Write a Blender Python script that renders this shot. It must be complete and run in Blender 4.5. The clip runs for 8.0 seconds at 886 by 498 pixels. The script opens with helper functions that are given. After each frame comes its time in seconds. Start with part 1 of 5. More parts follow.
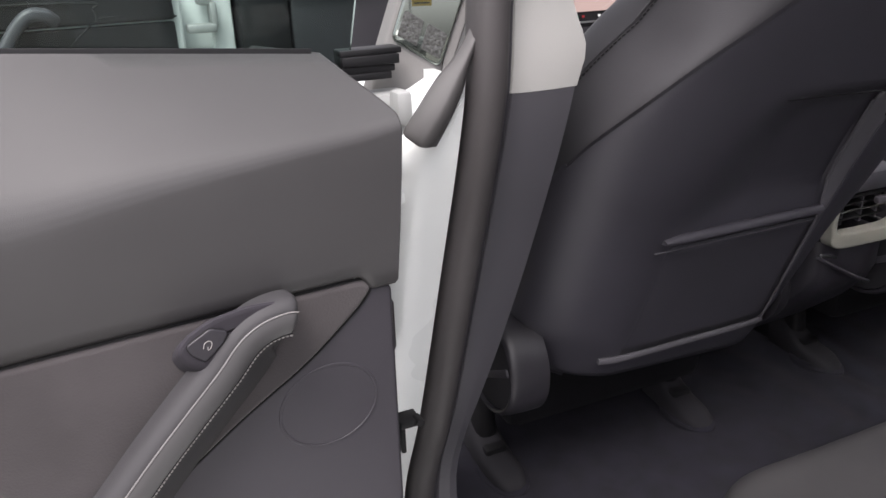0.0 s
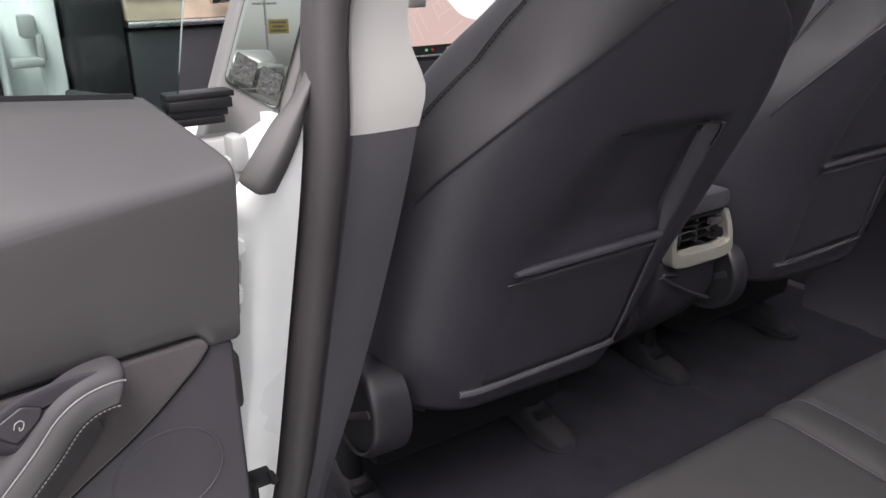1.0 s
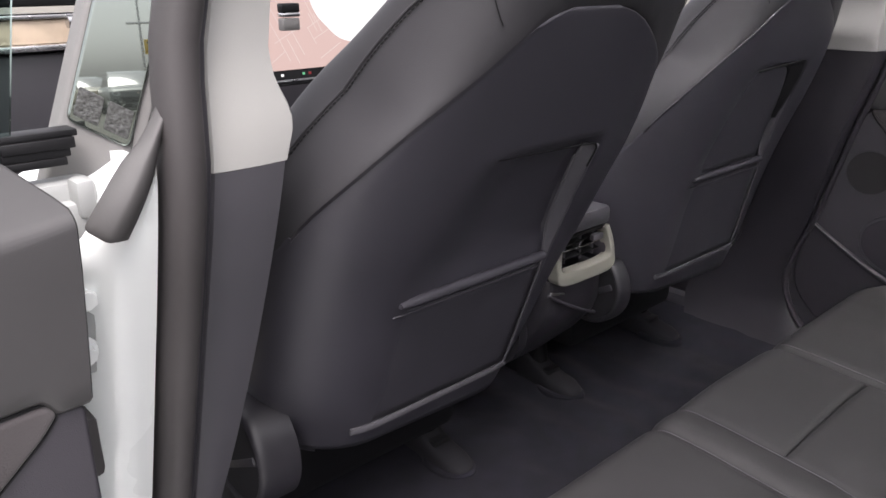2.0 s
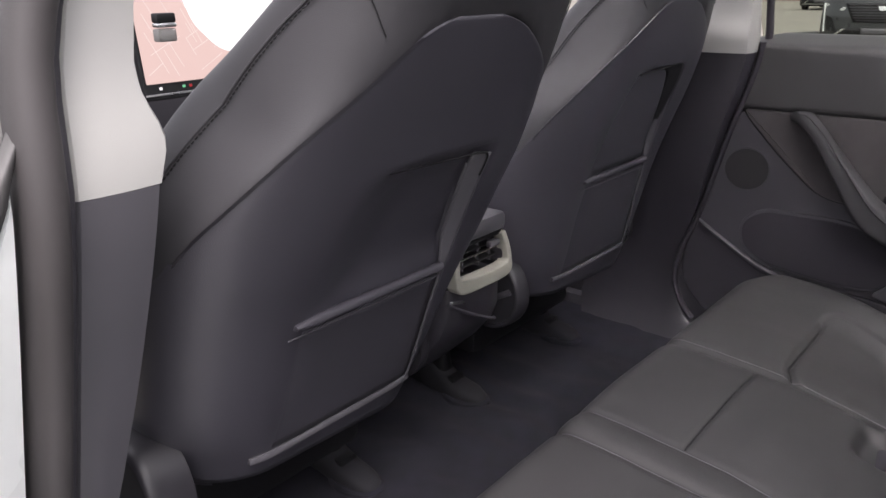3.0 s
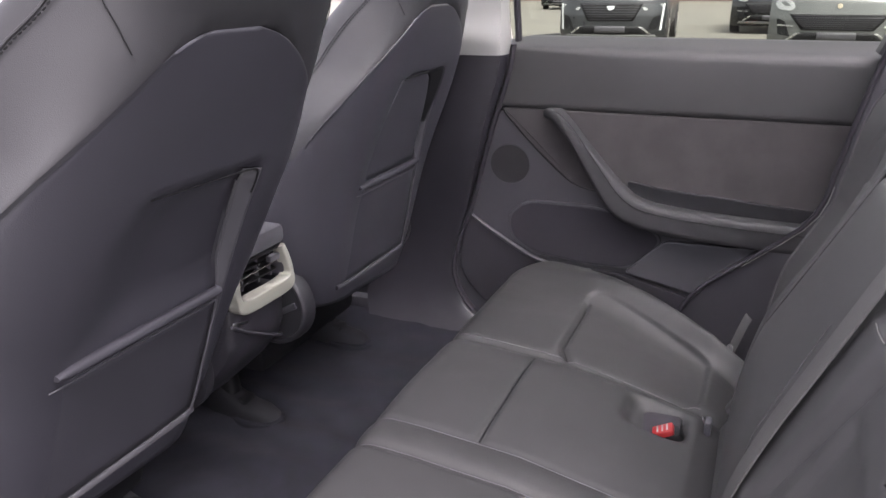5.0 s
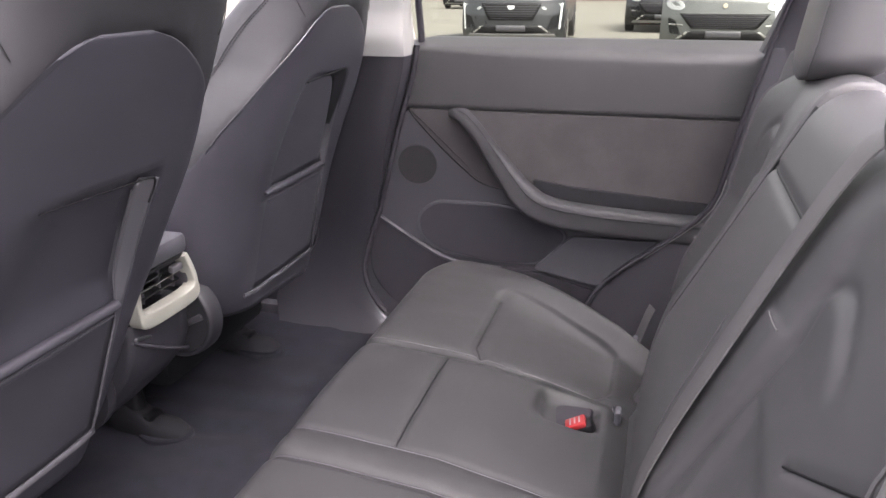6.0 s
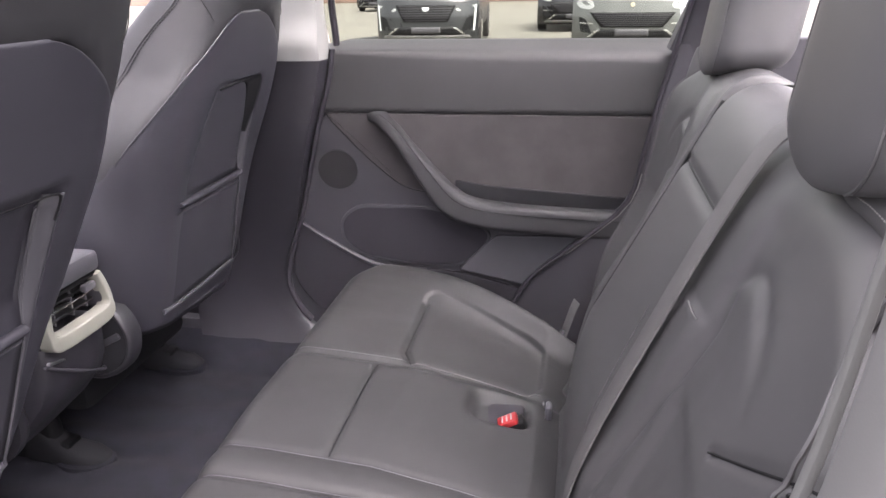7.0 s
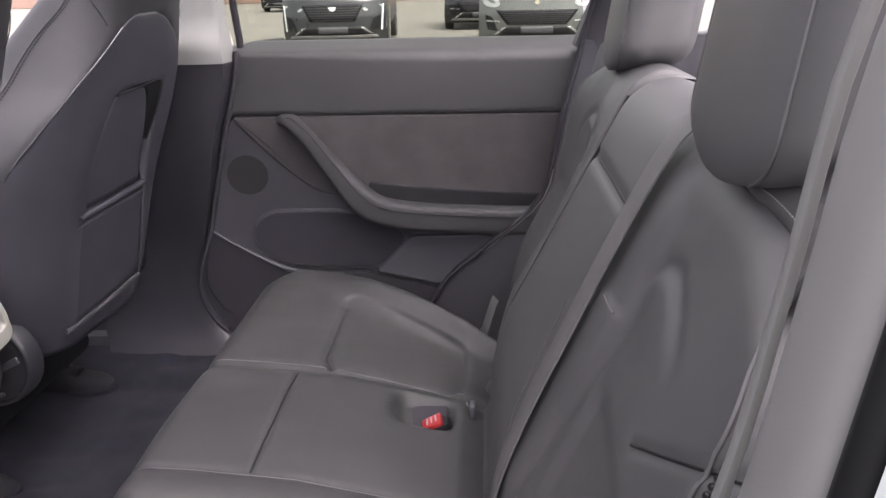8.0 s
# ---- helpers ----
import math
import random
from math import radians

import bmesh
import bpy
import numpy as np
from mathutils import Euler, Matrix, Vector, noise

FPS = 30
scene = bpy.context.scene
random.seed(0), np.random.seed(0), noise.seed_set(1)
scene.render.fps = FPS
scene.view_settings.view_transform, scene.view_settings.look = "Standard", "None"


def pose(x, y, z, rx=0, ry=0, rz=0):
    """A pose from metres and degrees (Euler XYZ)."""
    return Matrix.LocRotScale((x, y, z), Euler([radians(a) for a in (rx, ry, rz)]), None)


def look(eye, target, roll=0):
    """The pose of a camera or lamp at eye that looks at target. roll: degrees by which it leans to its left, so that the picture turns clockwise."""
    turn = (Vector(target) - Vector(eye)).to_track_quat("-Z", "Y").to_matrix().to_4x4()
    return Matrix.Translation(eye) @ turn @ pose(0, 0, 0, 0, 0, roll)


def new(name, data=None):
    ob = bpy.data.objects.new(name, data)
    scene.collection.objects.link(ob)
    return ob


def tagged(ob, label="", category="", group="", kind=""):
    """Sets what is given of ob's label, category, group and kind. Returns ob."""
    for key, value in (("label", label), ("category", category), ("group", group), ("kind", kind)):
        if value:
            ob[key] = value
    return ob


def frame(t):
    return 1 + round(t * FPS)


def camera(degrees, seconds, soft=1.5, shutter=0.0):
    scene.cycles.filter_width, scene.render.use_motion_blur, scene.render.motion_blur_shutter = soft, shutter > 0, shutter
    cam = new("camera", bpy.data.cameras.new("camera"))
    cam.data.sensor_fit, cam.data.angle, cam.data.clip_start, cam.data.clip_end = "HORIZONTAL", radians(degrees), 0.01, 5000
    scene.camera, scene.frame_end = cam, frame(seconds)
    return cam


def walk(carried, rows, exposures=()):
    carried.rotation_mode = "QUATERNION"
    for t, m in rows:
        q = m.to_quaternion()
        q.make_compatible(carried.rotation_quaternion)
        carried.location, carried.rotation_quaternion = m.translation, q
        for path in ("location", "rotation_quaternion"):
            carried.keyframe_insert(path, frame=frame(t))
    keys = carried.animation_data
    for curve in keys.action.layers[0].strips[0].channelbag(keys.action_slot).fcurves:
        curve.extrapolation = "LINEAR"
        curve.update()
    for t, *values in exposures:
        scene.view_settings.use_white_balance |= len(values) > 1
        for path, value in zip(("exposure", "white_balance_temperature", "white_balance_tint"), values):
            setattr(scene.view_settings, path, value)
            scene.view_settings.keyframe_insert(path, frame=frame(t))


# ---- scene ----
cam = camera(59.7, 8.0)
PATH = [
    (0, (-1.045, -0.587, 1.096), (-0.308, 1.112, 0.338), -1.8),
    (0.5, (-1.03, -0.583, 1.102), (-0.125, 1.047, 0.378), -1.0),
    (1, (-1.019, -0.579, 1.105), (0.025, 0.976, 0.402), -0.7),
    (1.5, (-1.003, -0.571, 1.109), (0.158, 0.908, 0.427), -0.6),
    (3, (-0.967, -0.552, 1.114), (0.479, 0.664, 0.457), -0.9),
    (3.5, (-0.962, -0.547, 1.117), (0.565, 0.563, 0.46), -0.9),
    (4, (-0.961, -0.549, 1.119), (0.647, 0.445, 0.464), -0.9),
    (4.5, (-0.956, -0.546, 1.121), (0.723, 0.318, 0.463), -0.8),
    (6, (-0.945, -0.544, 1.126), (0.867, -0.021, 0.46), -0.3),
    (6.5, (-0.942, -0.545, 1.126), (0.895, -0.117, 0.462), -0.5),
    (7, (-0.939, -0.544, 1.126), (0.918, -0.208, 0.463), -1.0),
    (7.5, (-0.932, -0.543, 1.126), (0.941, -0.314, 0.463), -1.2),
    (8, (-0.927, -0.544, 1.126), (0.953, -0.419, 0.457), -1.4),
]
walk(cam, [(t, look(e, g, r)) for t, e, g, r in PATH], [(0, 1.6, 6500, 18), (1.7, 1.8, 6500, 18), (3, 2.0, 6500, 19), (4.7, 2.53, 6350, 20), (5.8, 3.00, 6500, 22), (6.6, 3.15, 6500, 22), (7.2, 3.05, 6500, 22), (8, 2.66, 6500, 22)])
# ---------------------------------------------------------------- world and light
world = bpy.data.worlds.new("sky")
scene.world = world
world.use_nodes = True
wt = world.node_tree
sky = wt.nodes.new("ShaderNodeTexSky")
sky.sky_type, sky.sun_disc = "NISHITA", False
sky.sun_elevation, sky.sun_rotation, sky.dust_density = radians(60), radians(222), 4.0
hazy = wt.nodes.new("ShaderNodeHueSaturation")
hazy.inputs["Saturation"].default_value = 0.15
wt.links.new(sky.outputs[0], hazy.inputs["Color"])
wt.links.new(hazy.outputs[0], wt.nodes["Background"].inputs[0])
wt.nodes["Background"].inputs[1].default_value = 0.13
sun = new("sun", bpy.data.lights.new("sun", "SUN"))
sun.data.energy, sun.data.angle, sun.data.color = 1.05, radians(30), (1.0, 0.95, 0.88)
sun.matrix_world = look((-3.3, -3.7, 8.6), (0, 0, 0))

# ---------------------------------------------------------------- materials


def mat(name, color, rough=0.5, metal=0.0, grain=0.0, scale=400.0, vary=0.12, coat=0.0, spec=0.5, coarse=6.0, emit=0.0, sheen=0.0):
    m = bpy.data.materials.new(name)
    m.use_nodes = True
    t = m.node_tree
    b = t.nodes["Principled BSDF"]
    co = t.nodes.new("ShaderNodeTexCoord")
    n1 = t.nodes.new("ShaderNodeTexNoise")
    n1.inputs["Scale"].default_value, n1.inputs["Detail"].default_value = coarse, 3
    t.links.new(co.outputs["Object"], n1.inputs["Vector"])
    mix = t.nodes.new("ShaderNodeMixRGB")
    mix.inputs[1].default_value = (*[c * (1 - vary) for c in color], 1)
    mix.inputs[2].default_value = (*[min(1, c * (1 + vary)) for c in color], 1)
    wid = t.nodes.new("ShaderNodeMapRange")
    wid.interpolation_type = "SMOOTHSTEP"
    wid.inputs[1].default_value, wid.inputs[2].default_value = 0.2, 0.8
    t.links.new(n1.outputs["Fac"], wid.inputs[0])
    t.links.new(wid.outputs[0], mix.inputs[0])
    t.links.new(mix.outputs[0], b.inputs["Base Color"])
    ramp = t.nodes.new("ShaderNodeMapRange")
    ramp.inputs[3].default_value, ramp.inputs[4].default_value = rough - min(0.07, rough * 0.3), min(1, rough + min(0.07, rough * 0.3))
    t.links.new(n1.outputs["Fac"], ramp.inputs[0])
    t.links.new(ramp.outputs[0], b.inputs["Roughness"])
    b.inputs["Metallic"].default_value = metal
    b.inputs["Specular IOR Level"].default_value = spec
    b.inputs["Coat Weight"].default_value = coat
    b.inputs["Sheen Weight"].default_value = sheen
    if grain:
        n2 = t.nodes.new("ShaderNodeTexVoronoi" if grain > 0 else "ShaderNodeTexNoise")
        n2.inputs["Scale"].default_value = scale
        t.links.new(co.outputs["Object"], n2.inputs["Vector"])
        bp = t.nodes.new("ShaderNodeBump")
        bp.inputs["Strength"].default_value, bp.inputs["Distance"].default_value = abs(grain), 0.001
        t.links.new(n2.outputs[0], bp.inputs["Height"])
        t.links.new(bp.outputs[0], b.inputs["Normal"])
    if emit:
        t.links.remove(b.inputs["Base Color"].links[0])
        b.inputs["Base Color"].default_value = (0.01, 0.01, 0.01, 1)
        b.inputs["Emission Color"].default_value, b.inputs["Emission Strength"].default_value = (*color, 1), emit
    return m


def glass(name, tint, rough=0.0):
    m = bpy.data.materials.new(name)
    m.use_nodes = True
    b = m.node_tree.nodes["Principled BSDF"]
    b.inputs["Base Color"].default_value = (*tint, 1)
    b.inputs["Roughness"].default_value, b.inputs["IOR"].default_value = rough, 1.33
    b.inputs["Transmission Weight"].default_value = 1.0
    return m


LEATHER = mat("black_leather", (0.0355, 0.0348, 0.0385), 0.55, grain=0.16, scale=1300, vary=0.10, spec=0.5)
ARMREST = mat("grey_leather", (0.068, 0.0665, 0.0690), 0.42, grain=0.05, scale=1800, vary=0.08)
# one bench leather in two tones: shade in the cushion's, light in the backrests'
LEATHER_SEAT_SHADED = mat("cushion_leather_shaded", (0.0288, 0.0281, 0.0292), 0.58, grain=0.16, scale=1300, vary=0.12, spec=0.45)
LEATHER_REAR_LIT = mat("rear_leather_lit", (0.0745, 0.0720, 0.0745), 0.50, grain=0.10, scale=1500, vary=0.08, spec=0.6)
SHELL = mat("seat_shell", (0.0412, 0.0394, 0.0488), 0.42, grain=0.16, scale=1000, vary=0.08, spec=0.55)
PANEL = mat("pocket_vinyl", (0.0398, 0.0380, 0.0472), 0.55, grain=0.15, scale=800, vary=0.15)
TRIM = mat("dark_plastic", (0.0410, 0.0385, 0.0460), 0.50, grain=0.15, scale=1300, vary=0.08)
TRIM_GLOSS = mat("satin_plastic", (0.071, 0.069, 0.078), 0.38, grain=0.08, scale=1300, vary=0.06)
VINYL = mat("door_vinyl", (0.0460, 0.0448, 0.0462), 0.50, grain=0.10, scale=1800, vary=0.08)
SUEDE = mat("suede", (0.0478, 0.0428, 0.0448), 0.95, grain=-0.35, scale=600, vary=0.20, coarse=14, sheen=0.2)
CARPET = mat("carpet", (0.0080, 0.0075, 0.0135), 1.0, grain=-0.9, scale=700, vary=0.4, coarse=30)
RUBBER = mat("rubber", (0.047, 0.043, 0.044), 0.62, grain=-0.10, scale=500, vary=0.12)
FABRIC = mat("light_trim", (0.335, 0.335, 0.322), 0.75, grain=-0.15, scale=900, vary=0.05)
PAINT = mat("white_paint", (0.72, 0.75, 0.74), 0.28, vary=0.03, coat=0.6)
# white paint toned down to grey, shading put into the small jamb parts
PAINT_SHADED = mat("white_paint_shaded", (0.30, 0.31, 0.305), 0.5, vary=0.04)
BLACK = mat("black_plastic", (0.009, 0.009, 0.010), 0.5, vary=0.2, spec=0.25)
DARK_LEATHER = mat("dark_leather", (0.034, 0.033, 0.036), 0.70, grain=0.08, scale=1500, vary=0.1)
CLOTH = mat("dark_cloth", (0.022, 0.0195, 0.0260), 0.85, grain=-0.2, scale=700, vary=0.15)
GRILLE = mat("speaker_mesh", (0.0105, 0.0095, 0.0115), 0.65, grain=0.7, scale=1400, vary=0.1)
WOOD = mat("pale_wood", (0.48, 0.385, 0.29), 0.5, vary=0.14, coarse=22)
METAL = mat("brushed_metal", (0.62, 0.62, 0.62), 0.28, metal=1.0, vary=0.08)
CREAM = mat("cream_trim", (0.245, 0.242, 0.21), 0.45, vary=0.05)
RED = mat("red_plastic", (0.30, 0.018, 0.020), 0.4, vary=0.1)
THREAD = mat("grey_thread", (0.33, 0.32, 0.31), 0.8, vary=0.15)
BELT = mat("belt_webbing", (0.12, 0.115, 0.115), 0.55, grain=-0.4, scale=900, vary=0.08)
GLOSS = mat("gloss_black_glass", (0.01, 0.01, 0.011), 0.03, vary=0.05, coat=1.0, spec=1.0)
ROOF_GLASS = glass("roof_glass", (0.74, 0.75, 0.74))
FAR_WINDOW = glass("tinted_window", (0.455, 0.485, 0.425))
WINDOW = glass("window_glass", (0.50, 0.62, 0.58))
CONCRETE = mat("concrete", (0.140, 0.133, 0.112), 0.9, grain=-0.3, scale=60, vary=0.15, coarse=0.8)

PANEL_GLASS = mat("mirror_black_glass", (0.185, 0.215, 0.195), 0.01, metal=0.9, vary=0.03, coat=1.0)
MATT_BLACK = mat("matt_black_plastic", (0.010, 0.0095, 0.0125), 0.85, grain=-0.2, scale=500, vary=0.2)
DISC = mat("satin_black", (0.022, 0.021, 0.025), 0.38, grain=0.05, scale=1200, vary=0.15)
# dark plastic; on the far pillar it is the shaded copy of the cover
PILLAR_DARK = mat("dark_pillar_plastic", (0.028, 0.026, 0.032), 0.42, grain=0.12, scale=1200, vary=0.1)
MOTTLED = mat("mottled_grey", (0.050, 0.052, 0.050), 0.22, grain=-0.9, scale=260, vary=0.5, coarse=420)
REAR_TRIM = mat("warm_grey_trim", (0.185, 0.179, 0.177), 0.6, grain=-0.1, scale=700, vary=0.06)
LIP = mat("grey_rubber", (0.056, 0.054, 0.054), 0.6, grain=-0.1, scale=400, vary=0.15)
TRIM_LIGHT = mat("mid_grey_trim", (0.165, 0.162, 0.158), 0.6, grain=-0.1, scale=600, vary=0.08)
MAP = mat("map_pink", (0.95, 0.70, 0.62), 0.4, vary=0.02, emit=0.22)
MAP_LINE = mat("map_line", (0.95, 0.82, 0.74), 0.4, vary=0.02, emit=0.24)
MAP_WHITE = mat("map_white", (0.95, 0.96, 0.92), 0.4, vary=0.02, emit=0.33)
MAP_GREEN = mat("map_green", (0.2, 0.8, 0.4), 0.4, vary=0.02, emit=0.2)
MAP_BLUE = mat("map_blue", (0.25, 0.4, 0.9), 0.4, vary=0.02, emit=0.2)
CAR_DARK = mat("dark_grey_paint", (0.025, 0.027, 0.030), 0.3, coat=0.35, vary=0.05)
CAR_GREY = mat("silver_grey_paint", (0.115, 0.120, 0.116), 0.35, metal=0.3, coat=0.35, vary=0.05)
CAR_BLACK = mat("black_paint", (0.008, 0.008, 0.009), 0.25, coat=0.35, vary=0.05)
CAR_TAN = mat("tan_paint", (0.42, 0.36, 0.26), 0.35, coat=0.6, vary=0.05)
LAMP = mat("lamp_lens", (0.35,0.36,0.36), 0.12, coat=1.0, vary=0.1)
SIGN = mat("yellow_sign", (0.80, 0.52, 0.03), 0.5, vary=0.06)
BRICK = mat("far_wall", (0.30, 0.20, 0.16), 0.9, vary=0.2, coarse=0.5)

# ---------------------------------------------------------------- mesh tools


def ob_from(name, bm, material, parent=None, label="", smooth=True):
    me = bpy.data.meshes.new(name)
    bmesh.ops.recalc_face_normals(bm, faces=bm.faces)
    for f in bm.faces:
        f.smooth = smooth
    bm.to_mesh(me)
    bm.free()
    me.materials.append(material)
    ob = new(name, me)
    if parent:
        ob.parent = parent
    if label:
        ob["label"] = label
    return ob


def part(name, bm, material, parent, label="", smooth=True, sharp=40):
    ob = ob_from(name, bm, material, parent, label, smooth)
    if smooth and sharp:
        ob.data.set_sharp_from_angle(angle=radians(sharp))
    return ob


def thing(name, label, category, group="", kind="", at=(0, 0, 0)):
    ob = new(name)
    ob.location = at
    ob.empty_display_size = 0.05
    return tagged(ob, label, category, group, kind)


def rings(bm, loops, closed=True, caps=True):
    """Joins loops of points into a skin."""
    rows = [[bm.verts.new(p) for p in lp] for lp in loops]
    n = len(rows[0])
    for a, b in zip(rows, rows[1:]):
        for i in range(n if closed else n - 1):
            j = (i + 1) % n
            bm.faces.new((a[i], a[j], b[j], b[i]))
    if caps and closed:
        bm.faces.new(rows[0][::-1])
        bm.faces.new(rows[-1])
    return rows


def grid(fn, us, vs, bm=None):
    bm = bm or bmesh.new()
    rings(bm, [[fn(u, v) for u in us] for v in vs], closed=False, caps=False)
    return bm


def thicken(ob, d, offset=-1.0):
    m = ob.modifiers.new("thickness", "SOLIDIFY")
    m.thickness, m.offset = d, offset
    return ob


def box(bm, lo, hi, bevel=0.0, m=None, seg=2):
    b2 = bmesh.new()
    bmesh.ops.create_cube(b2, size=1)
    for v in b2.verts:
        v.co = Vector([l + (h - l) * (c + 0.5) for c, l, h in zip(v.co, lo, hi)])
    if bevel:
        bmesh.ops.bevel(b2, geom=b2.edges[:], offset=bevel, segments=seg, profile=0.5, affect="EDGES")
    if m is not None:
        b2.transform(m)
    me = bpy.data.meshes.new("tmp")
    b2.to_mesh(me)
    b2.free()
    bm.from_mesh(me)
    bpy.data.meshes.remove(me)
    return bm


def fillet(pts, r, seg=6):
    """A closed outline with its corners rounded."""
    out = []
    n = len(pts)
    for i in range(n):
        rr = r[i] if isinstance(r, (list, tuple)) else r
        p, a, b = Vector(pts[i]), Vector(pts[i - 1]), Vector(pts[(i + 1) % n])
        da, db = (a - p), (b - p)
        k = min(rr, da.length * 0.48, db.length * 0.48)
        p0, p1 = p + da.normalized() * k, p + db.normalized() * k
        for j in range(seg + 1):
            t = j / seg
            out.append((p0 * (1 - t) ** 2 + p * 2 * t * (1 - t) + p1 * t * t)[:])
    return out


def inset(pts, d):
    n = len(pts)
    area = sum(pts[i - 1][0] * pts[i][1] - pts[i][0] * pts[i - 1][1] for i in range(n))
    sgn = 1 if area > 0 else -1
    out = []
    for i in range(n):
        t = Vector(pts[(i + 1) % n]) - Vector(pts[i - 1])
        if t.length < 1e-9:
            t = Vector((1, 0))
        t.normalize()
        out.append((pts[i][0] - t.y * d * sgn, pts[i][1] + t.x * d * sgn))
    return out


def plate(outline, put, n0, n1, bevel=0.003, seg=3, bm=None):
    """A plate with a rounded rim over an outline; put(a, b, n) lays it into space."""
    bm = bm or bmesh.new()
    sgn = 1 if n1 > n0 else -1
    loops = [[put(a, b, n0) for a, b in outline]]
    for j in range(seg + 1):
        t = j / seg * math.pi / 2
        loops.append([put(a, b, n1 - sgn * bevel * (1 - math.sin(t))) for a, b in inset(outline, bevel * (1 - math.cos(t)))])
    hold = min(bevel * 0.3, 0.0006) if bevel else 0.0005
    loops.append([put(a, b, n1) for a, b in inset(outline, bevel + hold)])
    rings(bm, loops)
    return bm


def catmull(pts, n=8):
    pts = [Vector(p) for p in pts]
    q = [pts[0] * 2 - pts[1]] + pts + [pts[-1] * 2 - pts[-2]]
    out = []
    for i in range(1, len(q) - 2):
        for j in range(n):
            t = j / n
            a, b, c, d = q[i - 1:i + 3]
            out.append(0.5 * ((2 * b) + (c - a) * t + (2 * a - 5 * b + 4 * c - d) * t * t + (3 * b - a - 3 * c + d) * t ** 3))
    return out + [pts[-1]]


def sweep(path, profile, up, bm=None, caps=True):
    """Carries a profile along a path. profile: points (side, up), or a function of 0..1 that gives them."""
    bm = bm or bmesh.new()
    loops, n = [], len(path)
    for i, p in enumerate(path):
        t = (Vector(path[min(i + 1, n - 1)]) - Vector(path[max(i - 1, 0)])).normalized()
        side = t.cross(Vector(up)).normalized()
        u = side.cross(t).normalized()
        pr = profile(i / (n - 1)) if callable(profile) else profile
        loops.append([Vector(p) + side * a + u * b for a, b in pr])
    rings(bm, loops, caps=caps)
    return bm


def oval(a, b, n=14, e=1.0):
    out = []
    for i in range(n):
        c, s = math.cos(2 * math.pi * i / n), math.sin(2 * math.pi * i / n)
        out.append((a * math.copysign(abs(c) ** e, c), b * math.copysign(abs(s) ** e, s)))
    return out


def stitches(path, size=0.0022, gap=0.006, up=(0, 0, 1)):
    """Short threads along a path."""
    bm = bmesh.new()
    path = [Vector(p) for p in path]
    acc = 0.0
    for a, b in zip(path, path[1:]):
        seg = (b - a).length
        while acc < seg:
            p = a.lerp(b, acc / seg)
            t = (b - a).normalized()
            s = t.cross(Vector(up)).normalized()
            u = s.cross(t)
            rows = []
            for k, w in ((-0.5, 0.5), (-0.25, 1), (0.25, 1), (0.5, 0.5)):
                rows.append([p + t * (k * gap * 0.72) + (s * x + u * y) * size * 0.5 * w for x, y in oval(1, 1, 6)])
            rings(bm, rows)
            acc += gap
        acc -= seg
    return bm


def smooth_table(t, rows):
    if t <= rows[0][0]:
        return rows[0][1]
    for i in range(len(rows) - 1):
        (a, x), (b, y) = rows[i], rows[i + 1]
        if t <= b:
            m0 = (y - rows[i - 1][1]) / (b - rows[i - 1][0]) if i else (y - x) / (b - a)
            m1 = (rows[i + 2][1] - x) / (rows[i + 2][0] - a) if i + 2 < len(rows) else (y - x) / (b - a)
            k, h = (t - a) / (b - a), b - a
            return (2 * k ** 3 - 3 * k * k + 1) * x + (k ** 3 - 2 * k * k + k) * h * m0 + (3 * k * k - 2 * k ** 3) * y + (k ** 3 - k * k) * h * m1
    return rows[-1][1]


def spread(*stops):
    """Values from stop to stop: (from, to, steps), ..."""
    out = []
    for a, b, n in stops:
        out += [a + (b - a) * i / n for i in range(n)]
    return out + [stops[-1][1]]

# ---------------------------------------------------------------- ground
bm = bmesh.new()
# the lot falls away gently on the far side
rings(bm, [[(x, y, -0.0105 * max(0.0, x - 1.0)) for y in (-400, 400)] for x in (-400, 1, 60, 400)], closed=False, caps=False)
tagged(ob_from("ground", bm, CONCRETE, smooth=False), "pale concrete paving of the parking lot", "ground", kind="structure")

# ---------------------------------------------------------------- cabin floor and shell
FLOOR = 0.27


def floor_point(x, y):
    z = FLOOR + 0.012 * noise.noise((x * 5, y * 5, 0.3)) + 0.005 * math.sin(x * 55 + 2 * noise.noise((x * 4, y * 4, 7))) * max(0, noise.noise((x * 2, y * 2, 4)) + 0.4) + 0.004 * noise.noise((x * 23, y * 23, 1.3))
    return Vector((x, y, z + 0.03 * max(0, (abs(x) - 0.55) / 0.15)))


bm = grid(floor_point, spread((-0.72, 0.72, 90)), spread((-0.75, 1.35, 110)))
tagged(ob_from("floor", bm, CARPET), "black carpet on the cabin floor", "floor", kind="structure")

# roof above the view closes the cabin: side rails and a glass pane
def roof_z(y):
    return smooth_table(y, [(-1.7, 1.28), (-1.2, 1.47), (-0.6, 1.57), (0.2, 1.58), (0.7, 1.50), (1.0, 1.38)])


for side in (-1, 1):
    path = [(side * 0.545, y, roof_z(y) - 0.02) for y in spread((-1.7, 1.0, 24))]
    ob = part("roof_rail", sweep(path, oval(0.05, 0.03, 12, 0.8), (0, 0, 1)), FABRIC, None)
    tagged(ob, "light grey roof rail above the doors", "roof rail", "roof rails", kind="structure")
bm = grid(lambda x, y: (x, y, roof_z(y) + 0.02 * math.cos(x * 2.6)), spread((-0.5, 0.5, 10)), spread((-1.2, 0.55, 16)))
ob = thicken(ob_from("ceiling", bm, ROOF_GLASS), 0.005)
tagged(ob, "tinted glass roof pane", "ceiling", kind="structure")

# ---------------------------------------------------------------- pillars between the doors


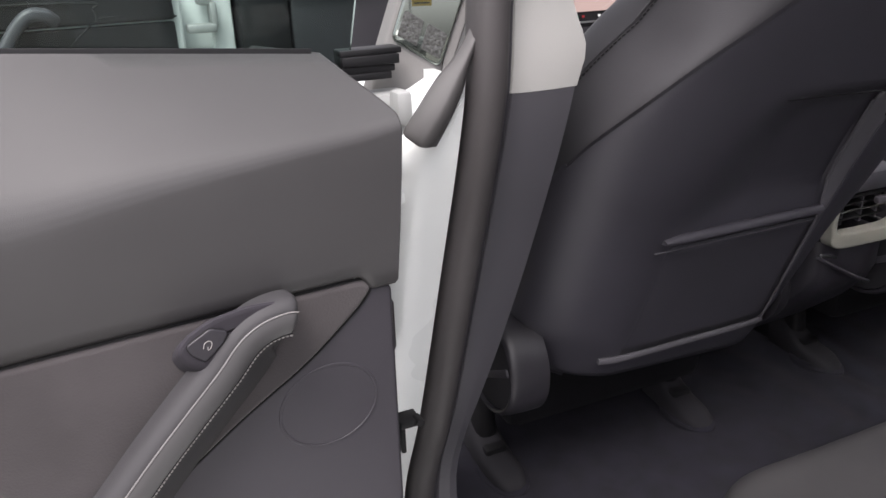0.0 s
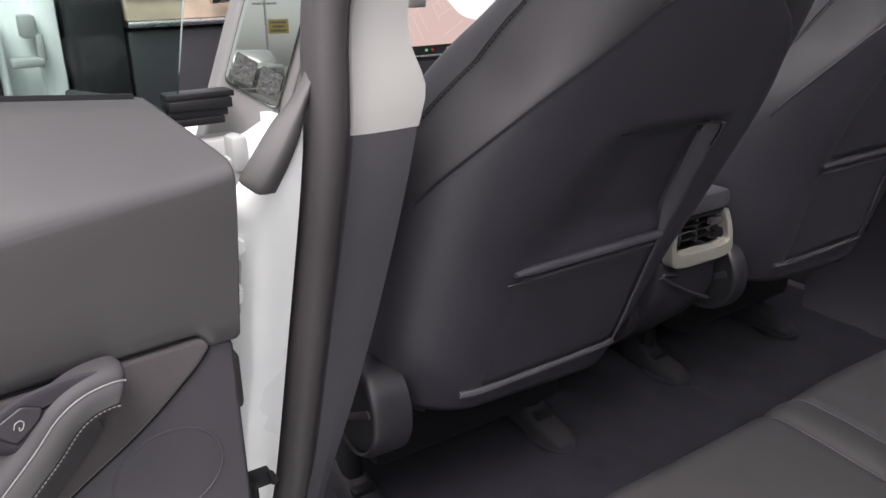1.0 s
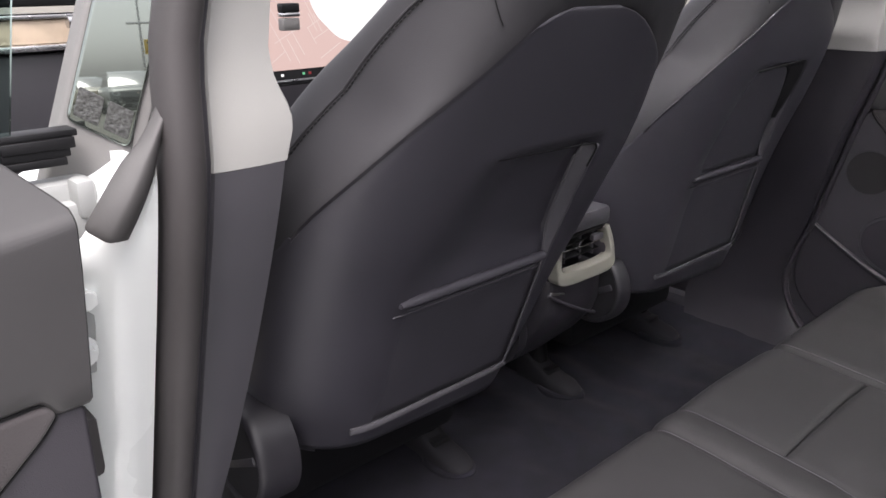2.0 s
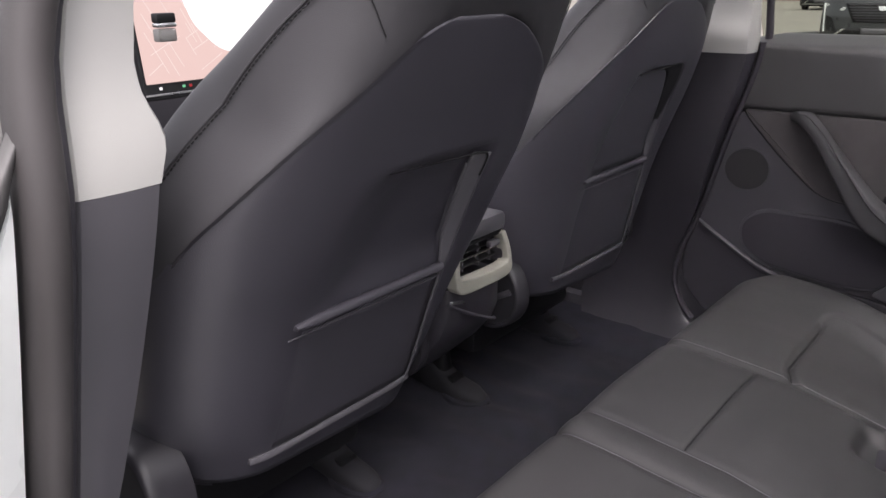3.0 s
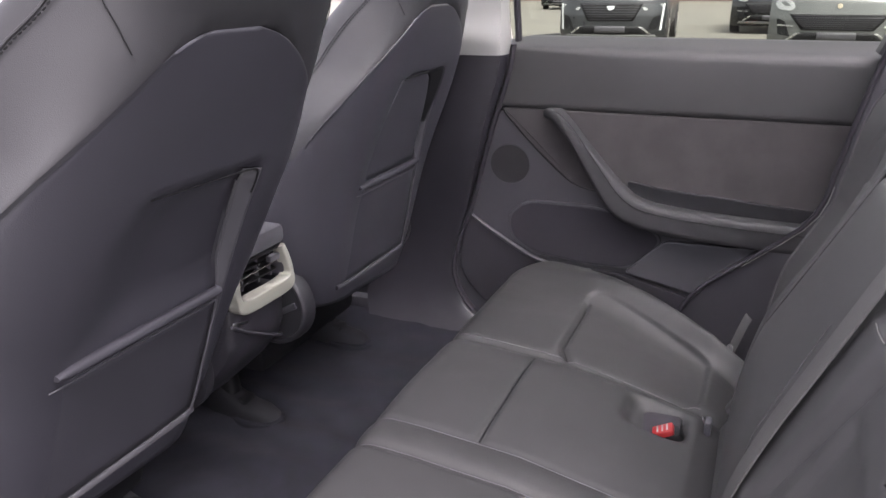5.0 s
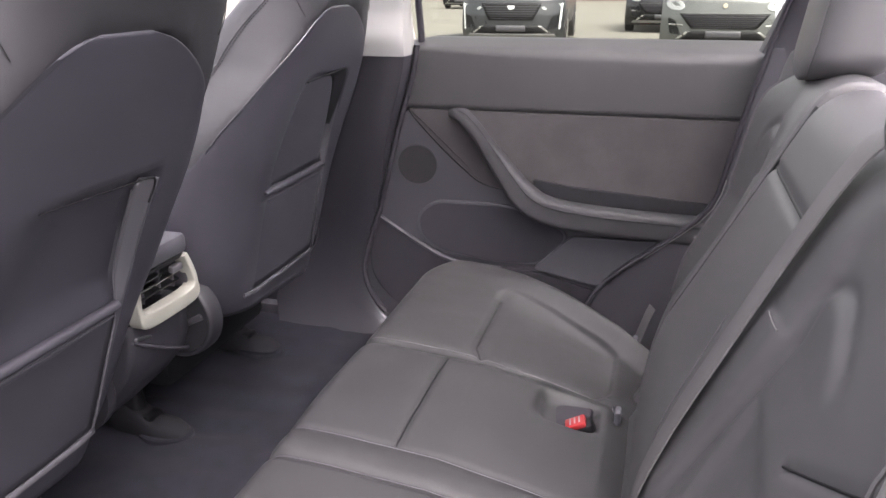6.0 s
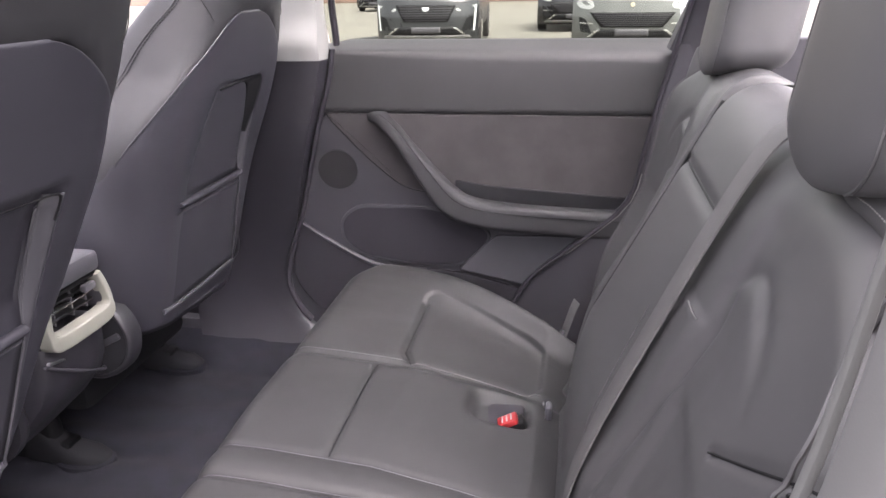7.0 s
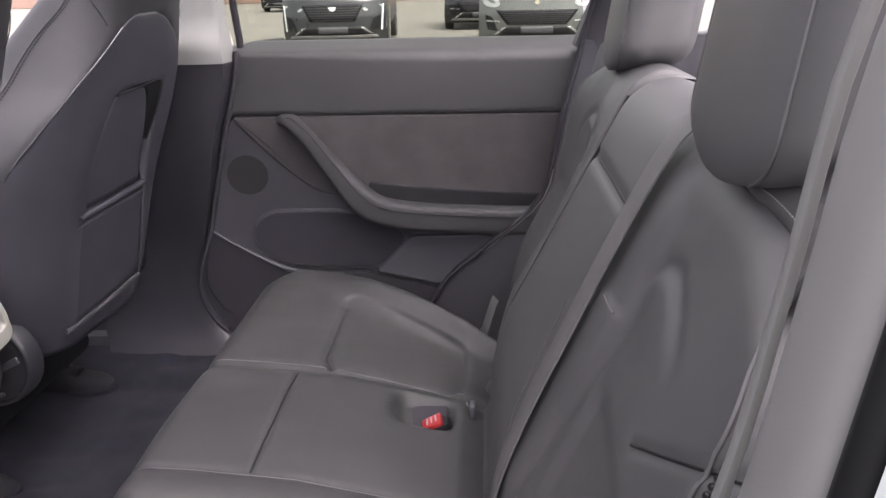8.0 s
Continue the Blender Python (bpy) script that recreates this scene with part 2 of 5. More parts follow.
def edge_y(z):
    """Where the door opening's front edge runs, by height."""
    return smooth_table(z, [(0.20, -0.12), (0.30, 0.035), (0.36, 0.11), (0.45, 0.142), (0.60, 0.097), (0.80, 0.045), (0.96, 0.0), (1.10, 0.0), (1.55, -0.08)])


def edge_x(z):
    return smooth_table(z, [(0.20, 0.765), (0.5, 0.748), (0.8, 0.732), (0.96, 0.727), (1.10, 0.712), (1.55, 0.56)])


def column(zs, side, inner, fwd, back=0.0, push=0.0):
    """A pillar cover: a rounded rear face, then an inner face that runs forward."""
    bm = bmesh.new()
    loops = []
    for z in zs:
        x0, y0 = edge_x(z) + push, edge_y(z) + back
        w, f = inner(z), fwd(z)
        pts = [(x0, y0 + f), (x0, y0 + 0.012), (x0 - 0.006, y0 + 0.002), (x0 - 0.02, y0), (x0 - w * 0.6, y0), (x0 - w * 0.93, y0 + 0.003), (x0 - w, y0 + 0.012), (x0 - w - 0.002, y0 + 0.05), (x0 - w, y0 + f)]
        loops.append([(side * a, b, z) for a, b in pts])
    rings(bm, loops)
    return bm


def door_pillar(side):
    pil = thing("door_pillar", "door pillar with light upper and dark lower cover", "pillar", "door pillars", at=(side * 0.7, 0.05, 0.3))
    inv = Matrix.Translation((-side * 0.7, -0.05, -0.3))
    up = column(spread((0.9655, 1.06, 8), (1.06, 1.56, 12)), side, lambda z: smooth_table(z, [(0.968, 0.079), (1.0, 0.085), (1.04, 0.068), (1.10, 0.06), (1.5, 0.06)]), lambda z: 0.14)
    lo = column(spread((0.29, 0.9, 22), (0.9, 0.965, 3)), side, lambda z: smooth_table(z, [(0.29, 0.085), (0.33, 0.055), (0.40, 0.036), (0.55, 0.034), (0.68, 0.052), (0.80, 0.066), (0.965, 0.076)]), lambda z: smooth_table(z, [(0.29, 0.34), (0.45, 0.2), (0.965, 0.14)]), push=-0.001)
    for b in (up, lo):
        b.transform(inv)
    part("upper_cover", up, FABRIC, pil, "light grey upper pillar cover")
    # same plastic both sides: lit tone near, shaded tone far, held in the colour
    part("lower_cover", lo, TRIM_GLOSS if side < 0 else PILLAR_DARK, pil, "dark grey plastic lower pillar cover, far one darkened as shade")
    return pil


door_pillar(-1)
door_pillar(1)


def door_seal(side):
    path = [(side * (edge_x(z) + 0.024), edge_y(z) - 0.006, z) for z in spread((0.30, 0.6, 12), (0.6, 1.54, 30))]
    bm = sweep(path, (lambda t: oval(0.021 if side < 0 or t < 0.54 else 0.007, 0.016 if side < 0 or t < 0.54 else 0.010, 14, 0.8)), (side, 0, 0.0))
    # the far seal's darker material stands for the shade in the door gap
    ob = part("door_seal", bm, RUBBER if side < 0 else CLOTH, None)
    tagged(ob, "dark rubber seal along the door opening, far one darkened as shade", "door seal", "door seals")
    if side < 0:
        lip_path = [(side * (edge_x(z) + 0.005), edge_y(z) - 0.004, z) for z in spread((0.30, 0.6, 12), (0.6, 1.54, 30))]
        part("seal_lip", sweep(lip_path, oval(0.0045, 0.005, 10), (side, 0, 0)), TRIM, ob, "thin inner lip of the seal")
    return ob


door_seal(-1)
door_seal(1)
# soft black seal in the gap between the far pillar and the closed door
path = [(0.712, edge_y(z) - 0.007, z) for z in spread((0.34, 0.6, 14), (0.6, 0.985, 16))]
tagged(part("door_seal", sweep(path, lambda t: oval(0.006, 0.010, 12), (1, 0, 0)), CLOTH, None), "black rubber seal in the gap before the closed door", "door seal", "door seals")

# white body column outside the near pillar
body = thing("car_body", "white painted body column with black gloss panel", "car body", at=(-0.85, 0.1, 0.0))
inv = Matrix.Translation((0.85, -0.1, 0))
bm = bmesh.new()
loops = []
for z in spread((0.22, 0.5, 8), (0.5, 0.905, 14), (0.905, 0.985, 10)):
    x, y = -edge_x(z) - 0.046, edge_y(z)
    # the top narrows to a wedge beside the rubber lip
    k = 1 - 0.93 * min(1.0, max(0.0, (z - 0.915) / 0.06))
    loops.append([(x + (a - x) * k, b, c) for a, b, c in [(x, y - 0.012, z), (x - 0.02, y - 0.014, z), (x - 0.05, y - 0.004, z), (x - 0.068, y + 0.012, z), (x - 0.075, y + 0.04, z), (x - 0.10, y + 0.05, z), (x - 0.125, y + 0.055, z), (x - 0.13, y + 0.16, z), (x, y + 0.16, z)]])
rings(bm, loops)
bm.transform(inv)
part("jamb", bm, PAINT, body, "white painted door jamb")

# ---------------------------------------------------------------- front seats


def front_seat(name, cx, foot, lean, label):
    """foot: where the pocket's lower edge lies; lean: y back per metre up."""
    seat = thing(name, label, "car seat", "front seats", at=(cx, foot + 0.25, FLOOR))
    z0 = 0.566
    k = math.hypot(1, lean)

    def put(x, z, n):
        """x across, z height on the rear face, n out of that face to the rear; the lower hem slants down to the right."""
        if z < z0:
            z -= (z0 - z) * 0.5 * min(1.0, max(0.0, (x + 0.14) / 0.30))
        return Vector((x, -lean * (z - z0) - 0.55 * max(0.0, z - 0.68) ** 2 - n / k - 0.25, z - n * lean / k - FLOOR))

    wide = [(0.515, 0.205), (0.56, 0.222), (0.62, 0.242), (0.80, 0.254), (0.90, 0.258), (1.00, 0.240), (1.08, 0.196), (1.13, 0.160), (1.17, 0.140), (1.30, 0.135), (1.36, 0.11), (1.385, 0.05)]
    wide_right = [(0.515, 0.182), (0.56, 0.192), (0.62, 0.208), (0.70, 0.224), (0.80, 0.246), (0.90, 0.258)]
    flank = [(0.515, 0.205), (0.62, 0.242), (0.74, 0.246), (0.80, 0.240), (0.86, 0.226), (0.92, 0.207), (1.00, 0.183), (1.08, 0.154), (1.13, 0.142), (1.17, 0.134), (1.30, 0.130), (1.36, 0.105), (1.385, 0.05)]
    rear = [(0.515, 0.092), (0.54, 0.098), (0.62, 0.10), (0.9, 0.095), (1.0, 0.085), (1.1, 0.065), (1.2, 0.045), (1.36, 0.04), (1.385, 0.02)]
    front = [(0.515, 0.05), (0.60, 0.075), (0.9, 0.08), (1.0, 0.07), (1.1, 0.055), (1.2, 0.045), (1.36, 0.04), (1.385, 0.02)]

    def half(z, right):
        if right and cx > 0:  # the upright seat shows a fuller outer shoulder
            more = smooth_table(z, [(0.60, 0.0), (0.80, 0.010), (0.94, 0.015), (1.04, 0.010), (1.12, 0.0)])
            return more + (smooth_table(z, wide_right) * 0.4 + smooth_table(z, wide) * 0.6 if z < 0.90 else smooth_table(z, wide))
        return smooth_table(z, wide_right if right and z < 0.90 else wide)

    def rounding(c, z, right):
        """How the rear face rolls off sideways: flat behind the pocket, with a tighter inner edge."""
        e = 4 + 5 * min(1.0, max(0.0, ((0.98 if cx < 0 else 1.07) - z) / 0.2)) if right else 4
        base = max(0.0, 1 - min(1.0, c) ** e) ** 0.6
        k = 0.0 if right else min(1.0, max(0.0, (0.96 - z) / 0.14))
        return base * (1 - k) + k * math.sqrt(max(0.0, 1 - max(0.0, (min(1.0, c) - 0.45) / 0.55) ** 2))

    def seam_x(z, left=True):
        if left:
            return smooth_table(z, [(0.50, 0.999), (0.79, 0.999), (0.83, 0.965), (0.89, 0.895), (0.97, 0.73), (1.03, 0.54), (1.058, 0.44), (1.068, 0.37), (1.074, 0.27)])
        return smooth_table(z, [(0.50, 0.95), (0.82, 0.985), (0.89, 0.93), (0.97, 0.79), (1.00, 0.71), (1.03, 0.56), (1.055, 0.37), (1.067, 0.22), (1.074, 0.06)])

    def skin(z, a, out=0.0, left=False, sunk=0.0):
        """A point on the seat back's hull; a runs round from the right edge over the rear to the left."""
        r, f = (smooth_table(z, tb) for tb in (rear, front))
        c, s = math.cos(a), math.sin(a)
        w = half(z, c > 0 and not left)
        x = (w + out) * math.copysign(abs(c) ** 0.75, c)
        if s > 0:
            n = (r + out) * rounding(abs(x) / (w + out), z, c > 0 and not left)
        else:
            n = -(f + out) * abs(s) ** 0.55
        xs = min(0.97 if z > 0.83 else 0.999, seam_x(z, left or x < 0)) * w
        if s > 0 and z < 1.073 and abs(x) < xs * 0.80:
            n -= sunk * max(0.15, min(1.0, (1.07 - z) / 0.03))
        if (left or x < 0) and abs(x) > xs and z > 0.83:
            wn = max(xs + 0.01, smooth_table(z, flank)) + out
            x = math.copysign(xs + (abs(x) - xs) * (wn - xs) / (w + out - xs), x)
        return x, n - 0.098

    zs = spread((0.515, 1.12, 40), (1.12, 1.385, 18))
    bm = bmesh.new()
    loops = []
    for z in zs:
        lp = []
        for i in range(96):
            x, n = skin(z, 2 * math.pi * i / 96, sunk=0.035)
            lp.append(put(x, z, n))
        loops.append(lp)
    rings(bm, loops)
    hull = part("backrest", bm, LEATHER, seat, "black leather backrest", sharp=60)
    hull.data.materials.append(SHELL)
    for f in hull.data.polygons:  # below the crease the moulded shell wraps round the outer side
        if f.center.x < 0 and f.center.z + FLOOR < 0.835:
            f.material_index = 1

    # moulded rear shell with the sunken pocket
    def hw(z):
        return smooth_table(z, [(0.56, 0.137), (0.76, 0.126), (0.93, 0.094)])

    def rib(z):
        """Width of the slanted wall along the pocket's inner side."""
        return smooth_table(z, [(0.56, 0.010), (0.70, 0.012), (0.80, 0.016), (0.93, 0.026)])

    us = spread((-1.25, -1, 14), (-1, -0.80, 20), (-0.80, -0.55, 10), (-0.55, -0.5, 1), (-0.5, 0.5, 16), (0.5, 0.55, 1), (0.55, 0.94, 10), (0.94, 1, 4))
    ztop = 0.926 if cx < 0 else 0.951  # head of the sunken pocket
    vs = spread((0.527, 0.566, 4), (0.566, 0.572, 1), (0.572, ztop, 22), (ztop, ztop + 0.010, 1), (ztop + 0.010, 1.060, 14), (1.060, 1.074, 4))

    def face(x, z):
        """How far the shell's face stands out, x across and z up."""
        return (smooth_table(z, rear) + 0.002) * rounding(abs(x) / (half(z, x > 0) + 0.002), z, x > 0) - 0.098

    def shell(u, z):
        if u < -1 and z > 0.838:
            return shell(-1, z)
        if u < -1:  # below the crease the shell runs on round the outer side and dips under the leather
            x, n = skin(z, math.pi + 1.25 * (-u - 1) / 0.25, 0.003 - 0.007 * min(1.0, max(0.0, (z - 0.77) / 0.05)), True)
            return put(-abs(x), z, n)
        h = hw(z)
        w = half(z, u > 0)
        xm = (w + 0.002) * min(0.999, seam_x(z, u < 0))
        au = abs(u)
        if au > 0.80 and u < 0:  # closer rows where the side rolls off
            au = 0.80 + 0.20 * (1 - (1 - (au - 0.80) / 0.20) ** 2)
        if au <= 0.5:
            x = h * au / 0.5
        elif au <= 0.55:
            x = h + (rib(z) if u > 0 else 0.009) * (au - 0.5) / 0.05
        else:
            h += rib(z) if u > 0 else 0.009
            x = h + (xm - h) * (au - 0.55) / 0.45
        if z > ztop + 0.010:
            k2 = min(1.0, (z - ztop - 0.010) / (1.026 - ztop - 0.010))
            x = min(x, xm) * (1 - k2) + xm * au * k2
        n = face(math.copysign(x, u), z) - 0.0016 * max(0.0, (au - 0.94) / 0.06) ** 2 * min(1.0, max(0.0, (z - 0.80) / 0.06)) - 0.0014 * max(0.0, (z - 1.062) / 0.012) ** 2
        if au <= 0.5001 and 0.5719 <= z <= ztop + 0.0001:
            # sunk towards the right and flush towards the left
            k3 = min(1.0, max(0.0, (u + 0.5) / 0.5))
            k4 = min(1.0, max(0.0, (z - 0.745) / 0.05)) * min(1.0, 0.62 + max(0.0, ztop - z) / 0.08)
            n -= 0.020 * k3 * k3 * (3 - 2 * k3) * k4
        return put(math.copysign(x, u), z, n)

    bm = grid(shell, us, vs)
    ob = part("back_shell", bm, SHELL, seat, "smooth black moulded seat back shell", sharp=42)
    thicken(ob, 0.004)

    # pocket: lower panel and its rolled upper edge
    def pocket(u, z):
        x = u * (hw(z) - 0.002)
        return put(x, z, face(x, z) + 0.0014 - 0.0034 * max(0.0, (-u - 0.5) / 0.5) ** 2 + 0.0012 * noise.noise((u * 2.5 + cx, z * 9, 0)) * (1 - u * u))

    ob = part("pocket", grid(pocket, spread((-1, 1, 20)), spread((0.573, 0.750, 14))), PANEL, seat, "flat black map pocket")
    thicken(ob, 0.0015)
    path = [put(u * hw(0.762), 0.762, face(u * hw(0.762), 0.762) + 0.001) for u in spread((-0.96, 0.99, 20))]
    part("pocket_edge", sweep(path, lambda t: oval(0.0066 * min(1, 0.5 + t * 6), 0.0065, 14), (0, -1, 0)), PANEL, seat, "rolled elastic pocket edge")
    path = [put(u * hw(0.747), 0.747, face(u * hw(0.747), 0.747) + 0.0022) for u in spread((-0.99, 0.98, 20))]
    part("pocket_seam", sweep(path, oval(0.0011, 0.0011, 6), (0, -1, 0)), TRIM_GLOSS, seat, "thin pale seam under the pocket edge")

    # frame along the pocket: a slanted ribbon at its inner side and a flat strip below
    def ribbon(u, z):
        x = hw(z) - 0.001 + rib(z) * u
        sunk = 0.0165 * min(1.0, max(0.0, (z - 0.745) / 0.06)) * min(1.0, 0.7 + max(0.0, 0.926 - z) / 0.08)
        return put(x, z, face(x, z) + 0.0035 - sunk * (1 - u) ** 1.3 - 0.004 * u ** 4)
    thicken(part("pocket_frame", grid(ribbon, spread((0, 1, 6)), spread((0.562, 0.9225 if cx < 0 else 0.906, 28))), TRIM_GLOSS, seat, "grey slanted pocket frame", sharp=50), 0.003)
    path = [put(hw(z) - 0.001, z, face(hw(z), z) + 0.0035 - 0.0165 * min(1.0, max(0.0, (z - 0.745) / 0.06))) for z in spread((0.566, 0.908, 26))]
    part("frame_bead", sweep(path, oval(0.0015, 0.0016, 8), (0, -1, 0)), TRIM_GLOSS, seat)

    # upper pocket panel: thin slot above it, or loose panel before a wide gap; black strips paint their shade
    if cx < 0:
        xr = hw(0.92) + rib(0.92) * 0.72
        line = catmull([(-0.060, 0.932, 0), (0.0, 0.9305, 0), (xr - 0.045, 0.9285, 0), (xr - 0.014, 0.9265, 0), (xr - 0.003, 0.921, 0), (xr + 0.001, 0.910, 0), (xr + 0.002, 0.894, 0)], 10)
        path = [put(p.x, p.y, face(p.x, p.y) + 0.0004) for p in line]
        part("pocket_slot_shade", sweep(path, lambda t: oval(0.0005 + 0.0012 * math.sin(math.pi * t ** 1.6), 0.0012, 10), (0, -1, 0)), BLACK, seat, "black strip for the shade in the slot above the pocket panel")
    else:
        inner = catmull([(-0.070, 0.9515, 0), (-0.02, 0.9515, 0), (0.040, 0.9510, 0), (0.062, 0.945, 0), (0.072, 0.930, 0), (0.082, 0.900, 0), (0.096, 0.850, 0)], 8)
        outer = catmull([(-0.070, 0.9540, 0), (-0.02, 0.9560, 0), (0.045, 0.9590, 0), (0.098, 0.9600, 0), (0.114, 0.945, 0), (0.116, 0.910, 0), (0.104, 0.850, 0)], 8)

        def gap_shade(i, v):
            p = inner[int(i)].lerp(outer[int(i)], v)
            return put(p.x, p.y, face(p.x, p.y) + 0.0012 - 0.010 * (1 - v) * min(1.0, i / 16))
        thicken(part("pocket_slot_shade", grid(gap_shade, list(range(len(inner))), spread((0, 1, 6))), BLACK, seat, "black sheet for the shade in the wide gap round the pocket panel"), 0.002)

        def loose(u, z):
            left = smooth_table(z, [(0.772, -0.122), (0.85, -0.104), (0.952, -0.068)])
            right = smooth_table(z, [(0.772, 0.110), (0.85, 0.098), (0.90, 0.086), (0.930, 0.076), (0.942, 0.068), (0.948, 0.058), (0.952, 0.035)])
            x = left + (right - left) * u
            return put(x, z, face(x, z) - 0.0015 - 0.006 * max(0.0, (z - 0.85) / 0.10) ** 2 * min(1.0, u * 3) - 0.003 * max(0.0, (u - 0.92) / 0.08) ** 2)
        thicken(part("upper_panel", grid(loose, spread((0, 1, 24)), spread((0.772, 0.93, 14), (0.93, 0.952, 8))), PANEL, seat, "loose upper pocket panel with a rounded corner"), 0.004)
        # highlight where the shell meets the leather, added as a thin pale bead
        part("shell_edge_highlight", sweep([shell(-1, z) + Vector((-0.0006, -0.0012, 0.0004)) for z in spread((0.86, 1.055, 30))], oval(0.0013, 0.0010, 8), (0, -1, 0)), TRIM_GLOSS, seat, "pale bead for the highlight on the shell's edge")
    low = [put(u * (hw(0.566) + 0.004), 0.566, face(u * (hw(0.566) + 0.004), 0.566) + 0.0022) for u in spread((1, -1, 16))]
    part("pocket_frame", sweep(low, lambda t: oval(0.0046, 0.0034, 12, 0.4), (0, -1, 0)), TRIM_GLOSS, seat, "grey pocket frame")

    # seams of the leather sides
    for sx in (-1, 1):
        def side(z, a):
            x, n = skin(z, a, 0.001, sx < 0)
            return put(sx * x, z, n)
        hem = [(0.86, -0.06), (1.0, -0.05), (1.07, 0.01), (1.13, 0.09), (1.30, 0.15)]
        line = [side(z, smooth_table(z, hem)) for z in spread((0.86, 1.30, 40))]
        part("seam", sweep(line, oval(0.0014, 0.0014, 6), (0, 1, 0)), LEATHER, seat)
        part("stitching", stitches([p + Vector((sx * 0.0004, -0.0065, 0.0)) for p in line], 0.0019, 0.0055, (sx, -0.3, 0)), BLACK, seat, "dark stitching")
        part("seam", sweep([side(1.098 - 0.04 * t, 0.30 + 0.60 * t) for t in spread((0, 1, 14))], oval(0.0006, 0.0006, 6), (0, 1, 0)), BLACK, seat)

    # round cover of the hinge at the seat's foot
    for sx in (-1, 1):
        big = sx < 0
        rr, x0, x1, yc, zc = (0.077, 0.212, 0.054 if cx < 0 else 0.034, 0.079, 0.556) if big else (0.062, 0.176, 0.022, 0.060, 0.590)

        def drum(steps):
            bm = bmesh.new()
            rings(bm, [[Vector((sx * (x0 + dx * x1), yc - 0.25 - rr * q * math.cos(a), zc + rr * q * math.sin(a) - FLOOR)) for a in [2 * math.pi * i / 40 for i in range(40)]] for dx, q in steps])
            return bm
        cover = part("hinge_cover", drum(((0, 1), (0.35, 1), (0.75, 0.985), (0.90, 0.965), (0.97, 0.935), (1.0, 0.90), (0.98, 0.87), (0.86, 0.86))), DISC, seat, "round dark plastic hinge cover")
        part("hinge_disc", drum(((0.80, 0.868), (0.90, 0.85), (0.96, 0.6), (0.98, 0.2))), MATT_BLACK, cover, "sunk black disc")
        if big:
            bm = bmesh.new()
            box(bm, (-0.004, -0.006, -0.050), (0.006, 0.006, 0.050), 0.003, pose(sx * (x0 + 0.92 * x1), yc - 0.25 - 0.012, zc - FLOOR - 0.012, 62, 0, 0))
            part("disc_rib", bm, TRIM, cover, "raised rib across the disc")

    # cushion and its base
    bm = bmesh.new()
    loops = []
    for y, s, zt in ((-0.05, 0.8, 0.50), (0.0, 0.98, 0.53), (0.2, 1, 0.535), (0.4, 1, 0.56), (0.47, 0.96, 0.555), (0.5, 0.85, 0.53)):
        loops.append([(0.25 * s * a, y - 0.25, b + (zt - 0.45)*1.0 + 0.45 - FLOOR - 0.035) for a, b in oval(1, 0.07, 24, 0.55)])
    rings(bm, [[Vector((x, y + 0.22, z)) for x, y, z in lp] for lp in loops])
    part("cushion", bm, LEATHER, seat, "black leather cushion")
    bm = bmesh.new()
    box(bm, (-0.19, -0.1, 0.10), (0.19, 0.35, 0.2), 0.02)
    part("base", bm, BLACK, seat, "black seat base")
    for sx in (-1, 1):
        bm = bmesh.new()
        box(bm, (sx * 0.19 - 0.02, -0.06, 0.006), (sx * 0.19 + 0.02, 0.40, 0.045), 0.006)
        part("rail", bm, BLACK, seat, "black seat rail")
        # shoe-like cover of the rail's end, with a rounded toe
        bm = bmesh.new()
        loops = []
        for y, w, h in ((-0.125, 0.35, 0.010), (-0.118, 0.70, 0.020), (-0.095, 0.95, 0.030), (-0.06, 1.0, 0.036), (-0.03, 0.92, 0.052), (0.0, 0.85, 0.075), (0.03, 0.8, 0.085)):
            loops.append([(sx * 0.19 + 0.030 * w * a, y, -0.01 + (h + 0.01) * (0.5 + 0.5 * b)) for a, b in oval(1, 1, 18, 0.7)])
        rings(bm, loops)
        part("rail_cover", bm, MATT_BLACK, seat, "dark plastic rail end cover")
        bm = bmesh.new()
        rings(bm, [[(sx * 0.19 + 0.040 * q * math.cos(a), -0.075 + 0.060 * q * math.sin(a), z) for a in [2 * math.pi * i / 24 for i in range(24)]] for z, q in ((-0.004, 1.0), (0.006, 0.98), (0.009, 0.9))])
        part("rail_surround", bm, CARPET, seat, "dark moulded carpet surround")
        bm = bmesh.new()
        loops = []
        for z, w, y in ((0.05, 1.0, -0.005), (0.10, 0.85, 0.0), (0.15, 0.95, 0.01), (0.19, 1.15, 0.02)):
            loops.append([(sx * 0.19 + 0.020 * w * a, y + 0.028 * b, z) for a, b in oval(1, 1, 16, 0.7)])
        rings(bm, loops)
        part("bracket", bm, BLACK, seat, "dark plastic rail bracket")
    return seat


front_seat("driver_seat", -0.368, 0.147, 0.40, "black leather driver's seat, leaning back, with map pocket")
front_seat("passenger_seat", 0.368, 0.181, 0.22, "black leather passenger seat, upright, with map pocket")

# ---------------------------------------------------------------- rear bench
bench = thing("rear_bench", "black leather rear bench seat with grey seat belts", "rear seat", at=(0, -0.35, FLOOR))
binv = Vector((0, 0.35, -FLOOR))


def gauss(d, w):
    return math.exp(-(d / w) ** 2)


def cross_y(x):
    """Line of the far seat's cross seam, with a short bend at its inner end."""
    return -0.272 - 0.016 * max(0.0, (0.195 - x) / 0.035)


